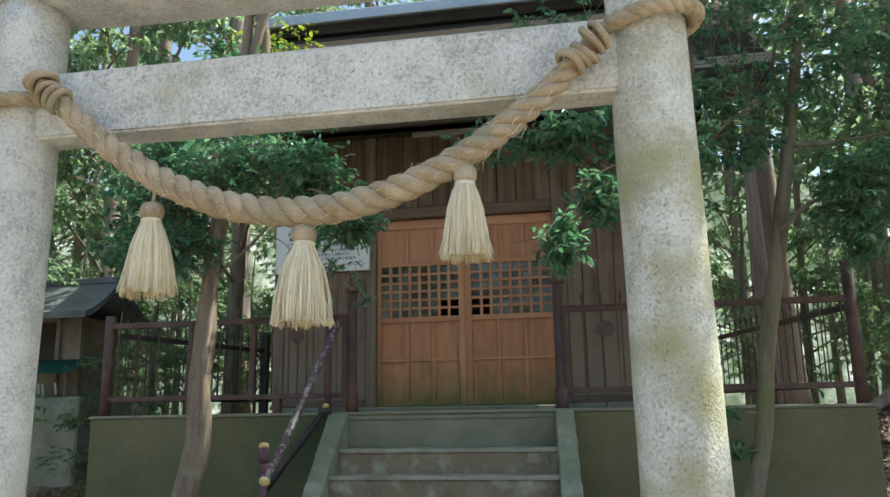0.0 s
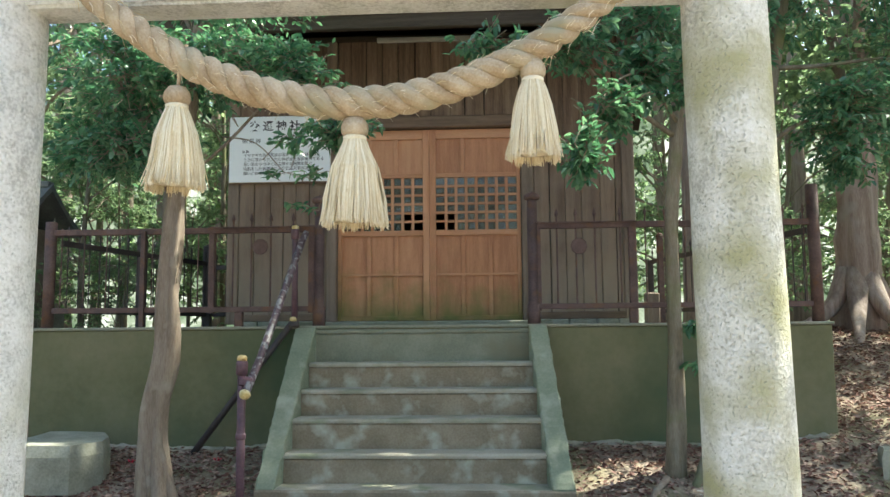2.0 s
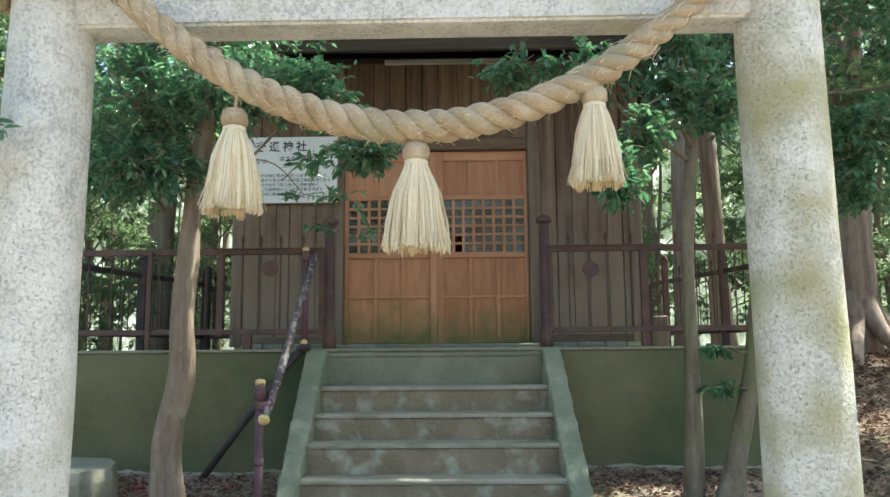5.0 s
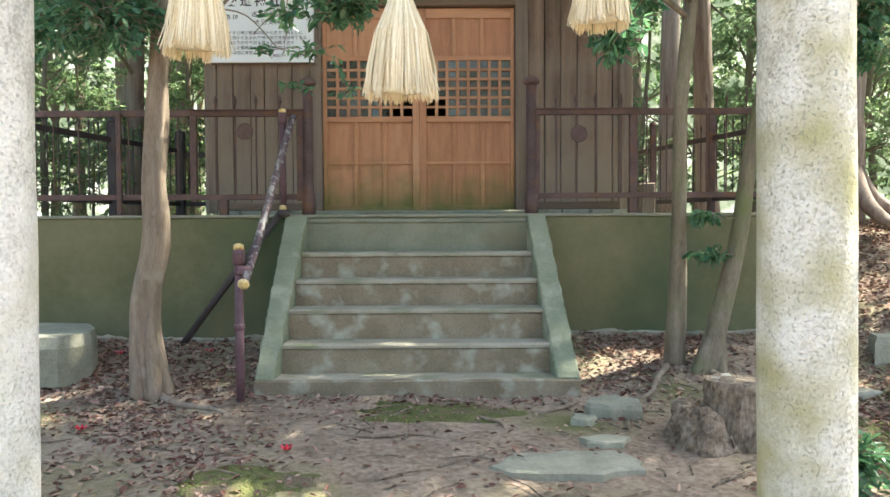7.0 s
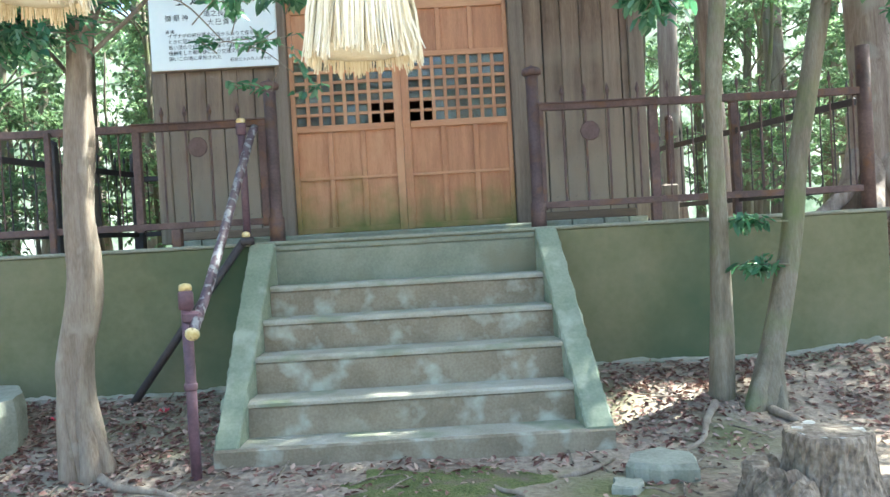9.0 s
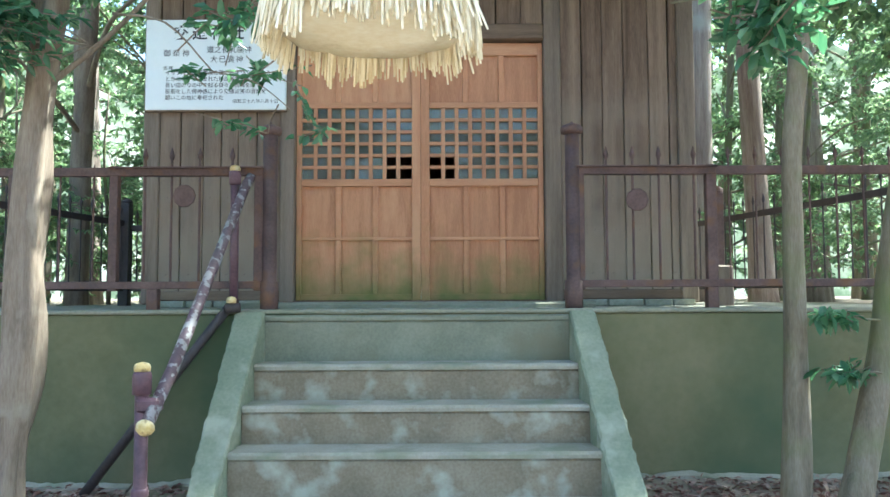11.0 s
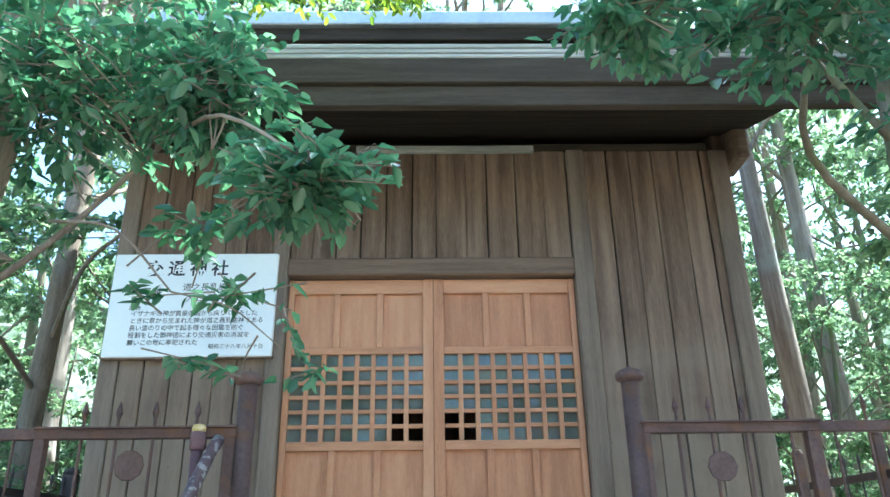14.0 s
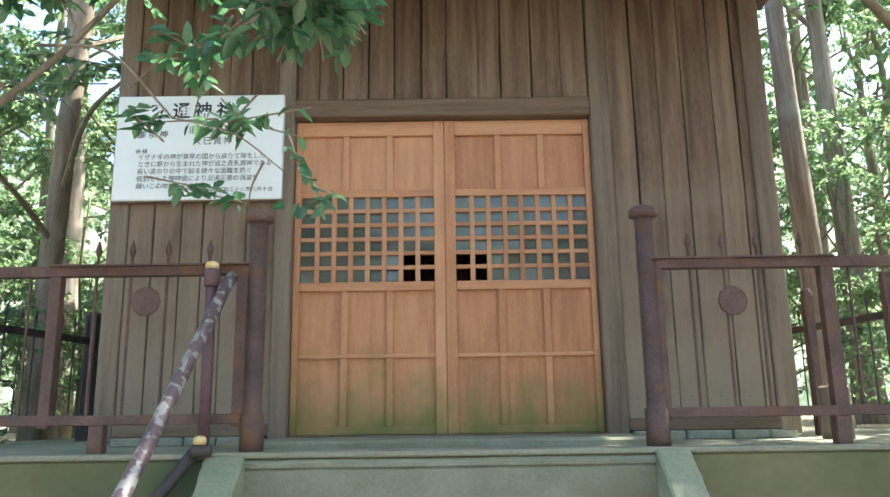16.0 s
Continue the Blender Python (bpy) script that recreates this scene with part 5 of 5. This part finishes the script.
# far wood, a plain emissive backdrop with its haze painted in, well beyond the trees
def far_wood():
    m = bpy.data.materials.new("far_wood_glow")
    m.use_nodes = True
    nt = m.node_tree
    nt.nodes.remove(nt.nodes["Principled BSDF"])
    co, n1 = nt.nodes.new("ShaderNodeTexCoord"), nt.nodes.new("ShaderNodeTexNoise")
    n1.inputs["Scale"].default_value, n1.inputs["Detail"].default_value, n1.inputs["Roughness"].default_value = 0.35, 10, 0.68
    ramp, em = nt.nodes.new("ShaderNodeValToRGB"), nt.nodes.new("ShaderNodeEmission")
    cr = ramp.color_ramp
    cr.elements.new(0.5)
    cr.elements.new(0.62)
    # emitted colours: greens paled by haze and near-white gaps of sky
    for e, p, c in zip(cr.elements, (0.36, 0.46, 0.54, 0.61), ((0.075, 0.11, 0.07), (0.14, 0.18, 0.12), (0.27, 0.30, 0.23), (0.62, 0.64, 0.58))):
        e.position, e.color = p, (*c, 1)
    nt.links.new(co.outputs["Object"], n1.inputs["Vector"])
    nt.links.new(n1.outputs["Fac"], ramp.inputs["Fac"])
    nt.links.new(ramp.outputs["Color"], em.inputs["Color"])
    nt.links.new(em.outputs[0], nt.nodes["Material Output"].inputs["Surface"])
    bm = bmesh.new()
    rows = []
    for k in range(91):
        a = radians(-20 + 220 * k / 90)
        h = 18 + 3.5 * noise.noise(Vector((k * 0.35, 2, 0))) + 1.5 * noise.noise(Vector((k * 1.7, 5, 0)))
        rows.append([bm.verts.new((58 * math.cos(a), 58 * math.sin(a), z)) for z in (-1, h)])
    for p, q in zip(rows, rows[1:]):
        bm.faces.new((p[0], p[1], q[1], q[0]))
    tagged(part("backdrop", bm, m), "glowing backdrop painted as a pale hazy green wood far off", "backdrop", kind="structure")


far_wood()

# big old tree with spreading roots on the slope
bt = thing("old_tree", "big old tree with a grey trunk and spreading roots", "tree", (3.75, 9.0, 1.2))
part("trunk", tube(spline([(3.75, 9.0, 0.9), (3.75, 9.0, 1.6), (3.8, 9.0, 2.6), (3.9, 9.1, 4.5), (4.1, 9.2, 8.0)], 6), list(np.interp(np.linspace(0, 1, 25), [0, 0.12, 0.3, 0.6, 1], [0.42, 0.30, 0.24, 0.22, 0.16])), 20, wobble=0.35, seed=5), CEDAR, bt, "", True)
for k, a in enumerate((-160, -115, -70, -30, 20, 200)):
    c, s = math.cos(radians(a)), math.sin(radians(a))
    pts = [(3.75 + c * d, 9.0 + s * d, ground_z(3.75 + c * d, 9.0 + s * d) + h) for d, h in ((0.12, 0.65), (0.35, 0.28), (0.65, 0.08), (1.1, -0.05))]
    part("root", tube(spline(pts, 4), list(np.linspace(0.13, 0.035, 13)), 8, wobble=0.3, seed=k), CEDAR, bt, "", True)
# Pads at z 7.6 and higher are never in view, added to block the sun.
lv, tw = sprays([((3.2, 8.4, 4.3), (0.9, 0.8, 0.6), 120), ((4.4, 8.6, 4.8), (1.0, 0.9, 0.6), 120), ((3.9, 9.0, 6.2), (1.4, 1.2, 0.9), 160), ((3.3, 7.4, 7.6), (1.3, 1.2, 0.6), 260), ((2.0, 7.0, 8.0), (1.2, 1.1, 0.6), 240), ((4.4, 7.2, 8.0), (1.2, 1.1, 0.6), 220), ((3.2, 6.0, 7.6), (1.2, 1.0, 0.6), 220), ((1.6, 4.2, 8.2), (1.1, 0.8, 0.4), 230), ((3.2, 4.3, 8.2), (1.2, 0.8, 0.4), 240), ((5.6, 7.4, 8.0), (1.3, 1.1, 0.5), 240), ((4.5, 5.7, 8.2), (1.1, 0.9, 0.4), 220), ((1.5, 5.5, 8.1), (1.1, 0.8, 0.4), 220), ((2.4, 5.8, 8.4), (0.9, 0.8, 0.4), 200), ((0.6, 5.0, 7.8), (0.9, 0.7, 0.35), 170)], 61, 11, 0.22)
part("crown", leaf_mesh("crown", lv, 0.12, LEAFBG, 61), LEAFBG, bt)
# The last three limbs reach out to the added sun-blocking pads.
for q in ((3.2, 8.4, 4.3), (4.4, 8.6, 4.8), (3.9, 9.0, 6.4), (3.2, 6.5, 7.6), (2.0, 7.0, 8.0), (2.4, 4.4, 8.2)):
    bm = bmesh.new()
    limb(bm, (3.85, 9.05, 3.6), q, 0.07, 0.02, 7)
    part("limb", bm, CEDAR, bt)


# ---- things on the ground ----
def stump():
    """A rotten stump: a sawn core with a cracked top, in a crust of crumbling bark that spreads low on one side."""
    cx, cy = 0.725, 4.10
    g = ground_z(cx, cy)
    st = thing("tree_stump", "rotten sawn tree stump with crumbling bark in leaf litter", "stump", (cx, cy, g))
    seg = 110

    def shell(prof, ragged, top=None):
        bm = bmesh.new()
        rows = []
        for j, (r, z) in enumerate(prof):
            ring = []
            for k in range(seg):
                a = 2 * math.pi * k / seg
                c, s = math.cos(a), math.sin(a)
                rr, zz = r, z
                if top:
                    lean = max(smooth01((math.cos(a - 3.2) - 0.30) / 0.55), 0.45 * smooth01((math.cos(a + 0.5) - 0.45) / 0.4))
                    h = 0.05 + 0.14 * lean + 0.07 * noise.noise(Vector((c * 5, s * 5, 2))) + 0.03 * noise.noise(Vector((c * 14, s * 14, 5)))
                    zz = -0.05 + (z + 0.05) * max(0.02, h) / 0.25
                    rr = r + (0.155 * lean * (1 - 0.35 * z / 0.25) if j < top else 0.06 * lean)
                w = ragged * (0.5 * noise.noise(Vector((c * 4, s * 4, zz * 7))) + 0.6 * noise.noise(Vector((c * 13, s * 13, zz * 16))) + 0.35 * noise.noise(Vector((c * 31, s * 31, zz * 40))))
                crack = -ragged * 0.8 * max(0.0, 1 - 3.5 * abs(math.sin(5 * a + 2.2 * noise.noise(Vector((c * 2, s * 2, zz * 5))))))
                ring.append(bm.verts.new((cx + (rr + w + crack) * c, cy + (rr + w + crack) * s, g + zz)))
            rows.append(ring)
        for a, b in zip(rows, rows[1:]):
            for k in range(seg):
                bm.faces.new((a[k], a[(k + 1) % seg], b[(k + 1) % seg], b[k]))
        bm.faces.new(rows[-1])
        return bm

    core = [(0.215 - 0.045 * smooth01(z / 0.25), z) for z in [-0.06 + 0.024 * q for q in range(16)]] + [(0.164, 0.318), (0.152, 0.322), (0.136, 0.316)]
    part("core", shell(core, 0.016), STUMP, st)
    bm = lathe(cx, cy, [(0.142, g + 0.295), (0.141, g + 0.316), (0.10, g + 0.312), (0.082, g + 0.300), (0.07, g + 0.282), (0.02, g + 0.278)], 40)
    for v in bm.verts:
        n3 = noise.noise(Vector((v.co.x * 16, v.co.y * 16, 3)))
        v.co += Vector((0.010 * n3, 0.010 * n3, 0.012 * n3))
    part("sawn_top", bm, GREYBOARD, st, "grey cracked sawn top")
    crust = [(0.215, -0.05 + 0.02 * q) for q in range(16)] + [(0.19, 0.25), (0.17, 0.235), (0.15, 0.2)]
    part("bark_crust", shell(crust, 0.034, 16), STUMP, st, "crumbling grey-brown bark")


stump()


def slab_stone(name, label, outline, z, h, seed, mat=None):
    """A flat stone with a broken outline."""
    bm = bmesh.new()
    rg = random.Random(seed)
    pts = []
    for (ax, ay), (bx, by) in zip(outline, outline[1:] + outline[:1]):
        for k in range(3):
            f = k / 3
            pts.append((ax + (bx - ax) * f + rg.uniform(-0.012, 0.012), ay + (by - ay) * f + rg.uniform(-0.012, 0.012)))
    cx, cy = sum(p[0] for p in pts) / len(pts), sum(p[1] for p in pts) / len(pts)
    lo = [bm.verts.new((x, y, z - 0.06)) for x, y in pts]
    mid = [bm.verts.new((x, y, z + h * 0.7 + rg.uniform(-0.004, 0.004))) for x, y in pts]
    top = [bm.verts.new((cx + (x - cx) * 0.93, cy + (y - cy) * 0.93, z + h + rg.uniform(-0.005, 0.005))) for x, y in pts]
    n = len(pts)
    for a, b in ((lo, mid), (mid, top)):
        for k in range(n):
            bm.faces.new((a[k], a[(k + 1) % n], b[(k + 1) % n], b[k]))
    bm.faces.new(top)
    bmesh.ops.recalc_face_normals(bm, faces=bm.faces)
    t = part(name, bm, mat or STONE)
    return tagged(t, label, "stone", "stones by the stairs")


slab_stone("flat_stone", "large flat grey-green stone sunk in the soil", [(-0.60, 3.72), (-0.50, 3.62), (-0.1, 3.60), (0.12, 3.68), (0.14, 3.84), (0.06, 3.97), (-0.22, 3.95), (-0.50, 3.90)], ground_z(-0.2, 3.8), 0.03, 1)
slab_stone("broken_stone", "thin broken grey-green stone by the flat stone", [(-0.06, 3.99), (0.10, 3.99), (0.16, 4.10), (0.02, 4.16), (-0.10, 4.10)], ground_z(0.02, 4.05), 0.025, 6)
slab_stone("stone_block", "small squarish green-grey stone beside the stairs", [(0.0, 4.60), (0.14, 4.50), (0.33, 4.50), (0.36, 4.72), (0.24, 4.80), (0.08, 4.76)], ground_z(0.2, 4.6), 0.085, 2)
slab_stone("small_stone", "small grey stone beside the stairs", [(-0.10, 4.40), (0.02, 4.37), (0.05, 4.48), (-0.07, 4.52)], ground_z(-0.05, 4.45), 0.04, 3)
slab_stone("old_stone_block", "broken grey stone block lying by the wall", [(-3.95, 5.12), (-3.36, 5.10), (-3.22, 5.35), (-3.32, 5.62), (-3.5, 5.90), (-3.95, 5.9)], ground_z(-3.5, 5.5), 0.27, 4)
slab_stone("dark_stone", "dark mossy stone on the leafy slope", [(2.15, 5.35), (2.5, 5.3), (2.6, 5.55), (2.25, 5.6)], ground_z(2.35, 5.45), 0.16, 5)


def flower(x, y):
    g = ground_z(x, y)
    bm = bmesh.new()
    for k in range(7):
        a = k * 0.9
        o = bm.verts.new((x, y, g + 0.012))
        p = [bm.verts.new((x + r * math.cos(a + da), y + r * math.sin(a + da), g + z)) for r, da, z in ((0.022, -0.4, 0.02), (0.036, -0.12, 0.034), (0.036, 0.16, 0.032), (0.022, 0.42, 0.018))]
        bm.faces.new([o] + p)
    bmesh.ops.solidify(bm, geom=bm.faces[:], thickness=0.002)
    t = part("fallen_flower", bm, CAMELLIA)
    tagged(t, "fallen red camellia flower on the leaf litter", "flower", "fallen camellia flowers")


for x, y in ((-2.85, 4.35), (-1.62, 3.95), (-3.2, 5.72), (-3.05, 5.6), (-2.55, 5.75)):
    flower(x, y)


def bush():
    at = (0.98, 3.45, ground_z(0.98, 3.45))
    t = thing("low_bush", "low evergreen seedling bush at the torii's foot", "bush", at)
    lv, tw = sprays([((0.98, 3.42, 0.30), (0.20, 0.18, 0.14), 34)], 71, 9, 0.1)
    bm = bmesh.new()
    for a, b in tw:
        tube([a, b], [0.003, 0.0015], 4, bm, caps=False)
    for q in ((0.9, 3.4, 0.3), (1.05, 3.45, 0.32), (1.0, 3.4, 0.38)):
        limb(bm, at, q, 0.007, 0.003, 3)
    part("stems", bm, BARKG, t)
    part("leaves", leaf_mesh("leaves", lv, 0.07, LEAF, 71), LEAF, t)


bush()


def litter():
    """Dead leaves, twigs and pebbles too many to count."""
    r = np.random.RandomState(5)
    pts = []
    while len(pts) < 46000:
        x, y = r.uniform(-5.5, 5.0), r.uniform(1.8, 9.0)
        if TX0 - 0.02 < x < TX1 + 0.02 and y > TY0 - 0.05:
            continue
        if -2.06 < x < 0.08 and y > 4.97:
            continue
        keep = 0.10 + 0.70 * smooth01((y - 4.5) / 1.0) + 0.55 * smooth01((-1.5 - x) / 1.2) + 1.2 * smooth01((x - 1.2) / 1.0)
        keep *= 0.35 + 1.1 * smooth01(0.5 + 1.2 * noise.noise(Vector((x * 1.3, y * 1.3, 2.0))))
        if r.uniform() < keep:
            a = r.uniform(0, 6.28)
            pts.append(((x, y, ground_z(x, y) + 0.008), (math.cos(a), math.sin(a), r.uniform(-0.02, 0.3))))
    me = leaf_mesh("leaf_litter", pts, 0.046, LITTER, 9, 0.05, 0.45, 0.3)
    o = part("leaf_litter", me, LITTER)
    tagged(o, "reddish-brown dead leaves strewn over the soil", "leaf litter", kind="stuff")
    bm = bmesh.new()
    rg = random.Random(6)
    for _ in range(260):
        x, y = rg.uniform(-4, 3), rg.uniform(2.6, 6.0)
        if -2.06 < x < 0.08 and y > 4.9:
            continue
        a, ln = rg.uniform(0, 3.14), rg.uniform(0.06, 0.3)
        p = Vector((x, y, ground_z(x, y) + 0.008))
        q = Vector((x + math.cos(a) * ln, y + math.sin(a) * ln, 0))
        q.z = ground_z(q.x, q.y) + 0.012
        m = (p + q) / 2 + Vector((rg.uniform(-0.02, 0.02), rg.uniform(-0.02, 0.02), 0.008))
        tube([p, m, q], [0.006, 0.005, 0.003], 5, bm)
    o = part("fallen_twigs", bm, STUMP)
    tagged(o, "dry twigs and roots scattered on the ground", "twigs", kind="stuff")


litter()


def surface_root(pts, r):
    """A root that runs half buried along the soil."""
    line = spline([(x, y, ground_z(x, y) + h) for x, y, h in pts], 5)
    n = len(line)
    o = part("surface_root", tube(line, [r * (1 - 0.6 * i / (n - 1)) for i in range(n)], 8, wobble=0.35, seed=pts[0][0]), BARK, None, "", True)
    tagged(o, "bare brown tree root running over the soil", "root", "roots over the soil")


surface_root([(-0.62, 4.62, -0.01), (-0.58, 4.50, 0.012), (-0.50, 4.42, 0.014), (-0.48, 4.25, -0.012)], 0.014)
surface_root([(-0.30, 4.66, -0.01), (-0.16, 4.70, 0.014), (0.0, 4.86, 0.008), (0.06, 4.95, -0.015)], 0.016)
surface_root([(0.72, 5.36, 0.02), (0.60, 5.18, 0.02), (0.50, 4.98, 0.012), (0.30, 4.88, -0.012)], 0.026)
surface_root([(1.0, 5.28, 0.02), (1.10, 5.08, 0.018), (1.04, 4.86, 0.010), (1.16, 4.62, -0.012)], 0.024)
surface_root([(-2.62, 4.96, 0.02), (-2.45, 4.80, 0.016), (-2.2, 4.72, 0.01), (-2.0, 4.55, -0.012)], 0.024)
surface_root([(-1.5, 4.28, -0.012), (-1.2, 4.18, 0.010), (-0.95, 4.22, 0.008), (-0.75, 4.12, -0.012)], 0.012)


def moss(cx, cy, rx, ry, seed):
    """A low cushion of moss with a ragged edge."""
    bm = bmesh.new()
    rings = []
    for j in range(7):
        f = j / 6
        ring = []
        for k in range(40):
            a = 2 * math.pi * k / 40
            w = 1 + 0.3 * noise.noise(Vector((math.cos(a) * 2, math.sin(a) * 2, seed))) + 0.12 * noise.noise(Vector((math.cos(a) * 7, math.sin(a) * 7, seed)))
            x, y = cx + rx * f * w * math.cos(a), cy + ry * f * w * math.sin(a)
            ring.append(bm.verts.new((x, y, ground_z(x, y) + 0.013 * (1 - f ** 2) - 0.004 * f + 0.004 * noise.noise(Vector((x * 20, y * 20, 0))))))
        rings.append(ring)
    for a, b in zip(rings, rings[1:]):
        for k in range(40):
            bm.faces.new((a[k], b[k], b[(k + 1) % 40], a[(k + 1) % 40]))
    o = part("moss_patch", bm, MOSS, None, "", True)
    tagged(o, "yellow-green moss growing over the soil by the stairs", "moss", kind="stuff")


moss(-0.88, 4.68, 0.58, 0.26, 1)
moss(1.55, 4.35, 0.40, 0.35, 2)
moss(-1.75, 3.55, 0.35, 0.25, 3)
moss(1.35, 3.9, 0.5, 0.35, 4)
slab_stone("half_buried_stone", "flat mossy stone half buried on the leafy slope", [(1.55, 4.95), (1.78, 4.86), (1.98, 4.93), (1.90, 5.06), (1.68, 5.08)], ground_z(1.75, 4.97), 0.035, 7)
slab_stone("half_buried_stone", "small flat stone half buried in the litter", [(1.98, 4.4), (2.14, 4.34), (2.26, 4.44), (2.12, 4.54)], ground_z(2.1, 4.44), 0.03, 8)


# ---- small wayside shrine on the left slope ----
def small_shrine():
    x, y, z = -5.75, 7.7, 1.68
    h = thing("small_shrine", "small wooden wayside shrine with a dark roof on a stone base", "small shrine", (x, y, ground_z(x, y)))
    part("stone_base", box(x - 0.55, x + 0.60, y - 0.5, y + 0.5, ground_z(x, y) - 0.3, z - 0.02, 0.02), STONE, h)
    part("body", box(x - 0.42, x + 0.42, y - 0.25, y + 0.4, z - 0.02, z + 0.85, 0.01), HOKORA, h)
    # Dark plate on the closed body, painted in place of a shaded hollow.
    part("dark_opening_plate", box(x - 0.12, x + 0.10, y - 0.258, y - 0.245, z + 0.35, z + 0.8, 0.002), SHADEDARK, h)
    for dx in (-0.42, -0.18, 0.14, 0.40):
        part("post", box(x + dx - 0.025, x + dx + 0.025, y - 0.30, y - 0.25, z, z + 0.85, 0.004), HOKORA, h)
    part("roof", _roof(x, y - 0.05, z + 0.83, 0.72, 0.62, 0.42), SLATE, h)
    part("ridge", box(x - 0.70, x + 0.70, y - 0.11, y + 0.01, z + 1.24, z + 1.31, 0.01), SLATE, h)
    part("awning", _awning(x + 0.22, y - 0.62, z + 0.22, 0.34, 0.30), GREENTIN, h, "small green tin awning")
    for dx in (0.02, 0.42):
        part("awning_post", box(x + dx - 0.012, x + dx + 0.012, y - 0.50, y - 0.47, z - 0.04, z + 0.30, 0.002), HOKORA, h)
    for dx in (0.12, 0.17, 0.32):
        part("paper_streamer", flat((x + dx, y - 0.52, z + 0.12), (x + dx + 0.02, y - 0.52, z + 0.0), 0.03, 0.003, 0), PAPER, h)


def _roof(x, y, z, hw, hd, rise):
    bm = bmesh.new()
    n = 8
    rows = []
    for i in range(2 * n + 1):
        t = i / n - 1
        zz = z + rise * (1 - abs(t)) ** 1.3
        rows.append([bm.verts.new((x + s * hw, y + t * hd, zz + dz)) for s, dz in ((-1, 0.03), (1, 0.03), (1, -0.04), (-1, -0.04))])
    for a, b in zip(rows, rows[1:]):
        for k in range(4):
            bm.faces.new((a[k], a[(k + 1) % 4], b[(k + 1) % 4], b[k]))
    bm.faces.new(rows[0])
    bm.faces.new(rows[-1][::-1])
    bmesh.ops.recalc_face_normals(bm, faces=bm.faces)
    return bm


def _awning(x, y, z, hw, d):
    bm = bmesh.new()
    v = [bm.verts.new(p) for p in ((x - hw, y, z), (x + hw, y, z), (x + hw, y + d, z + 0.16), (x - hw, y + d, z + 0.16))]
    bm.faces.new(v)
    bmesh.ops.solidify(bm, geom=bm.faces[:], thickness=0.012)
    return bm


small_shrine()
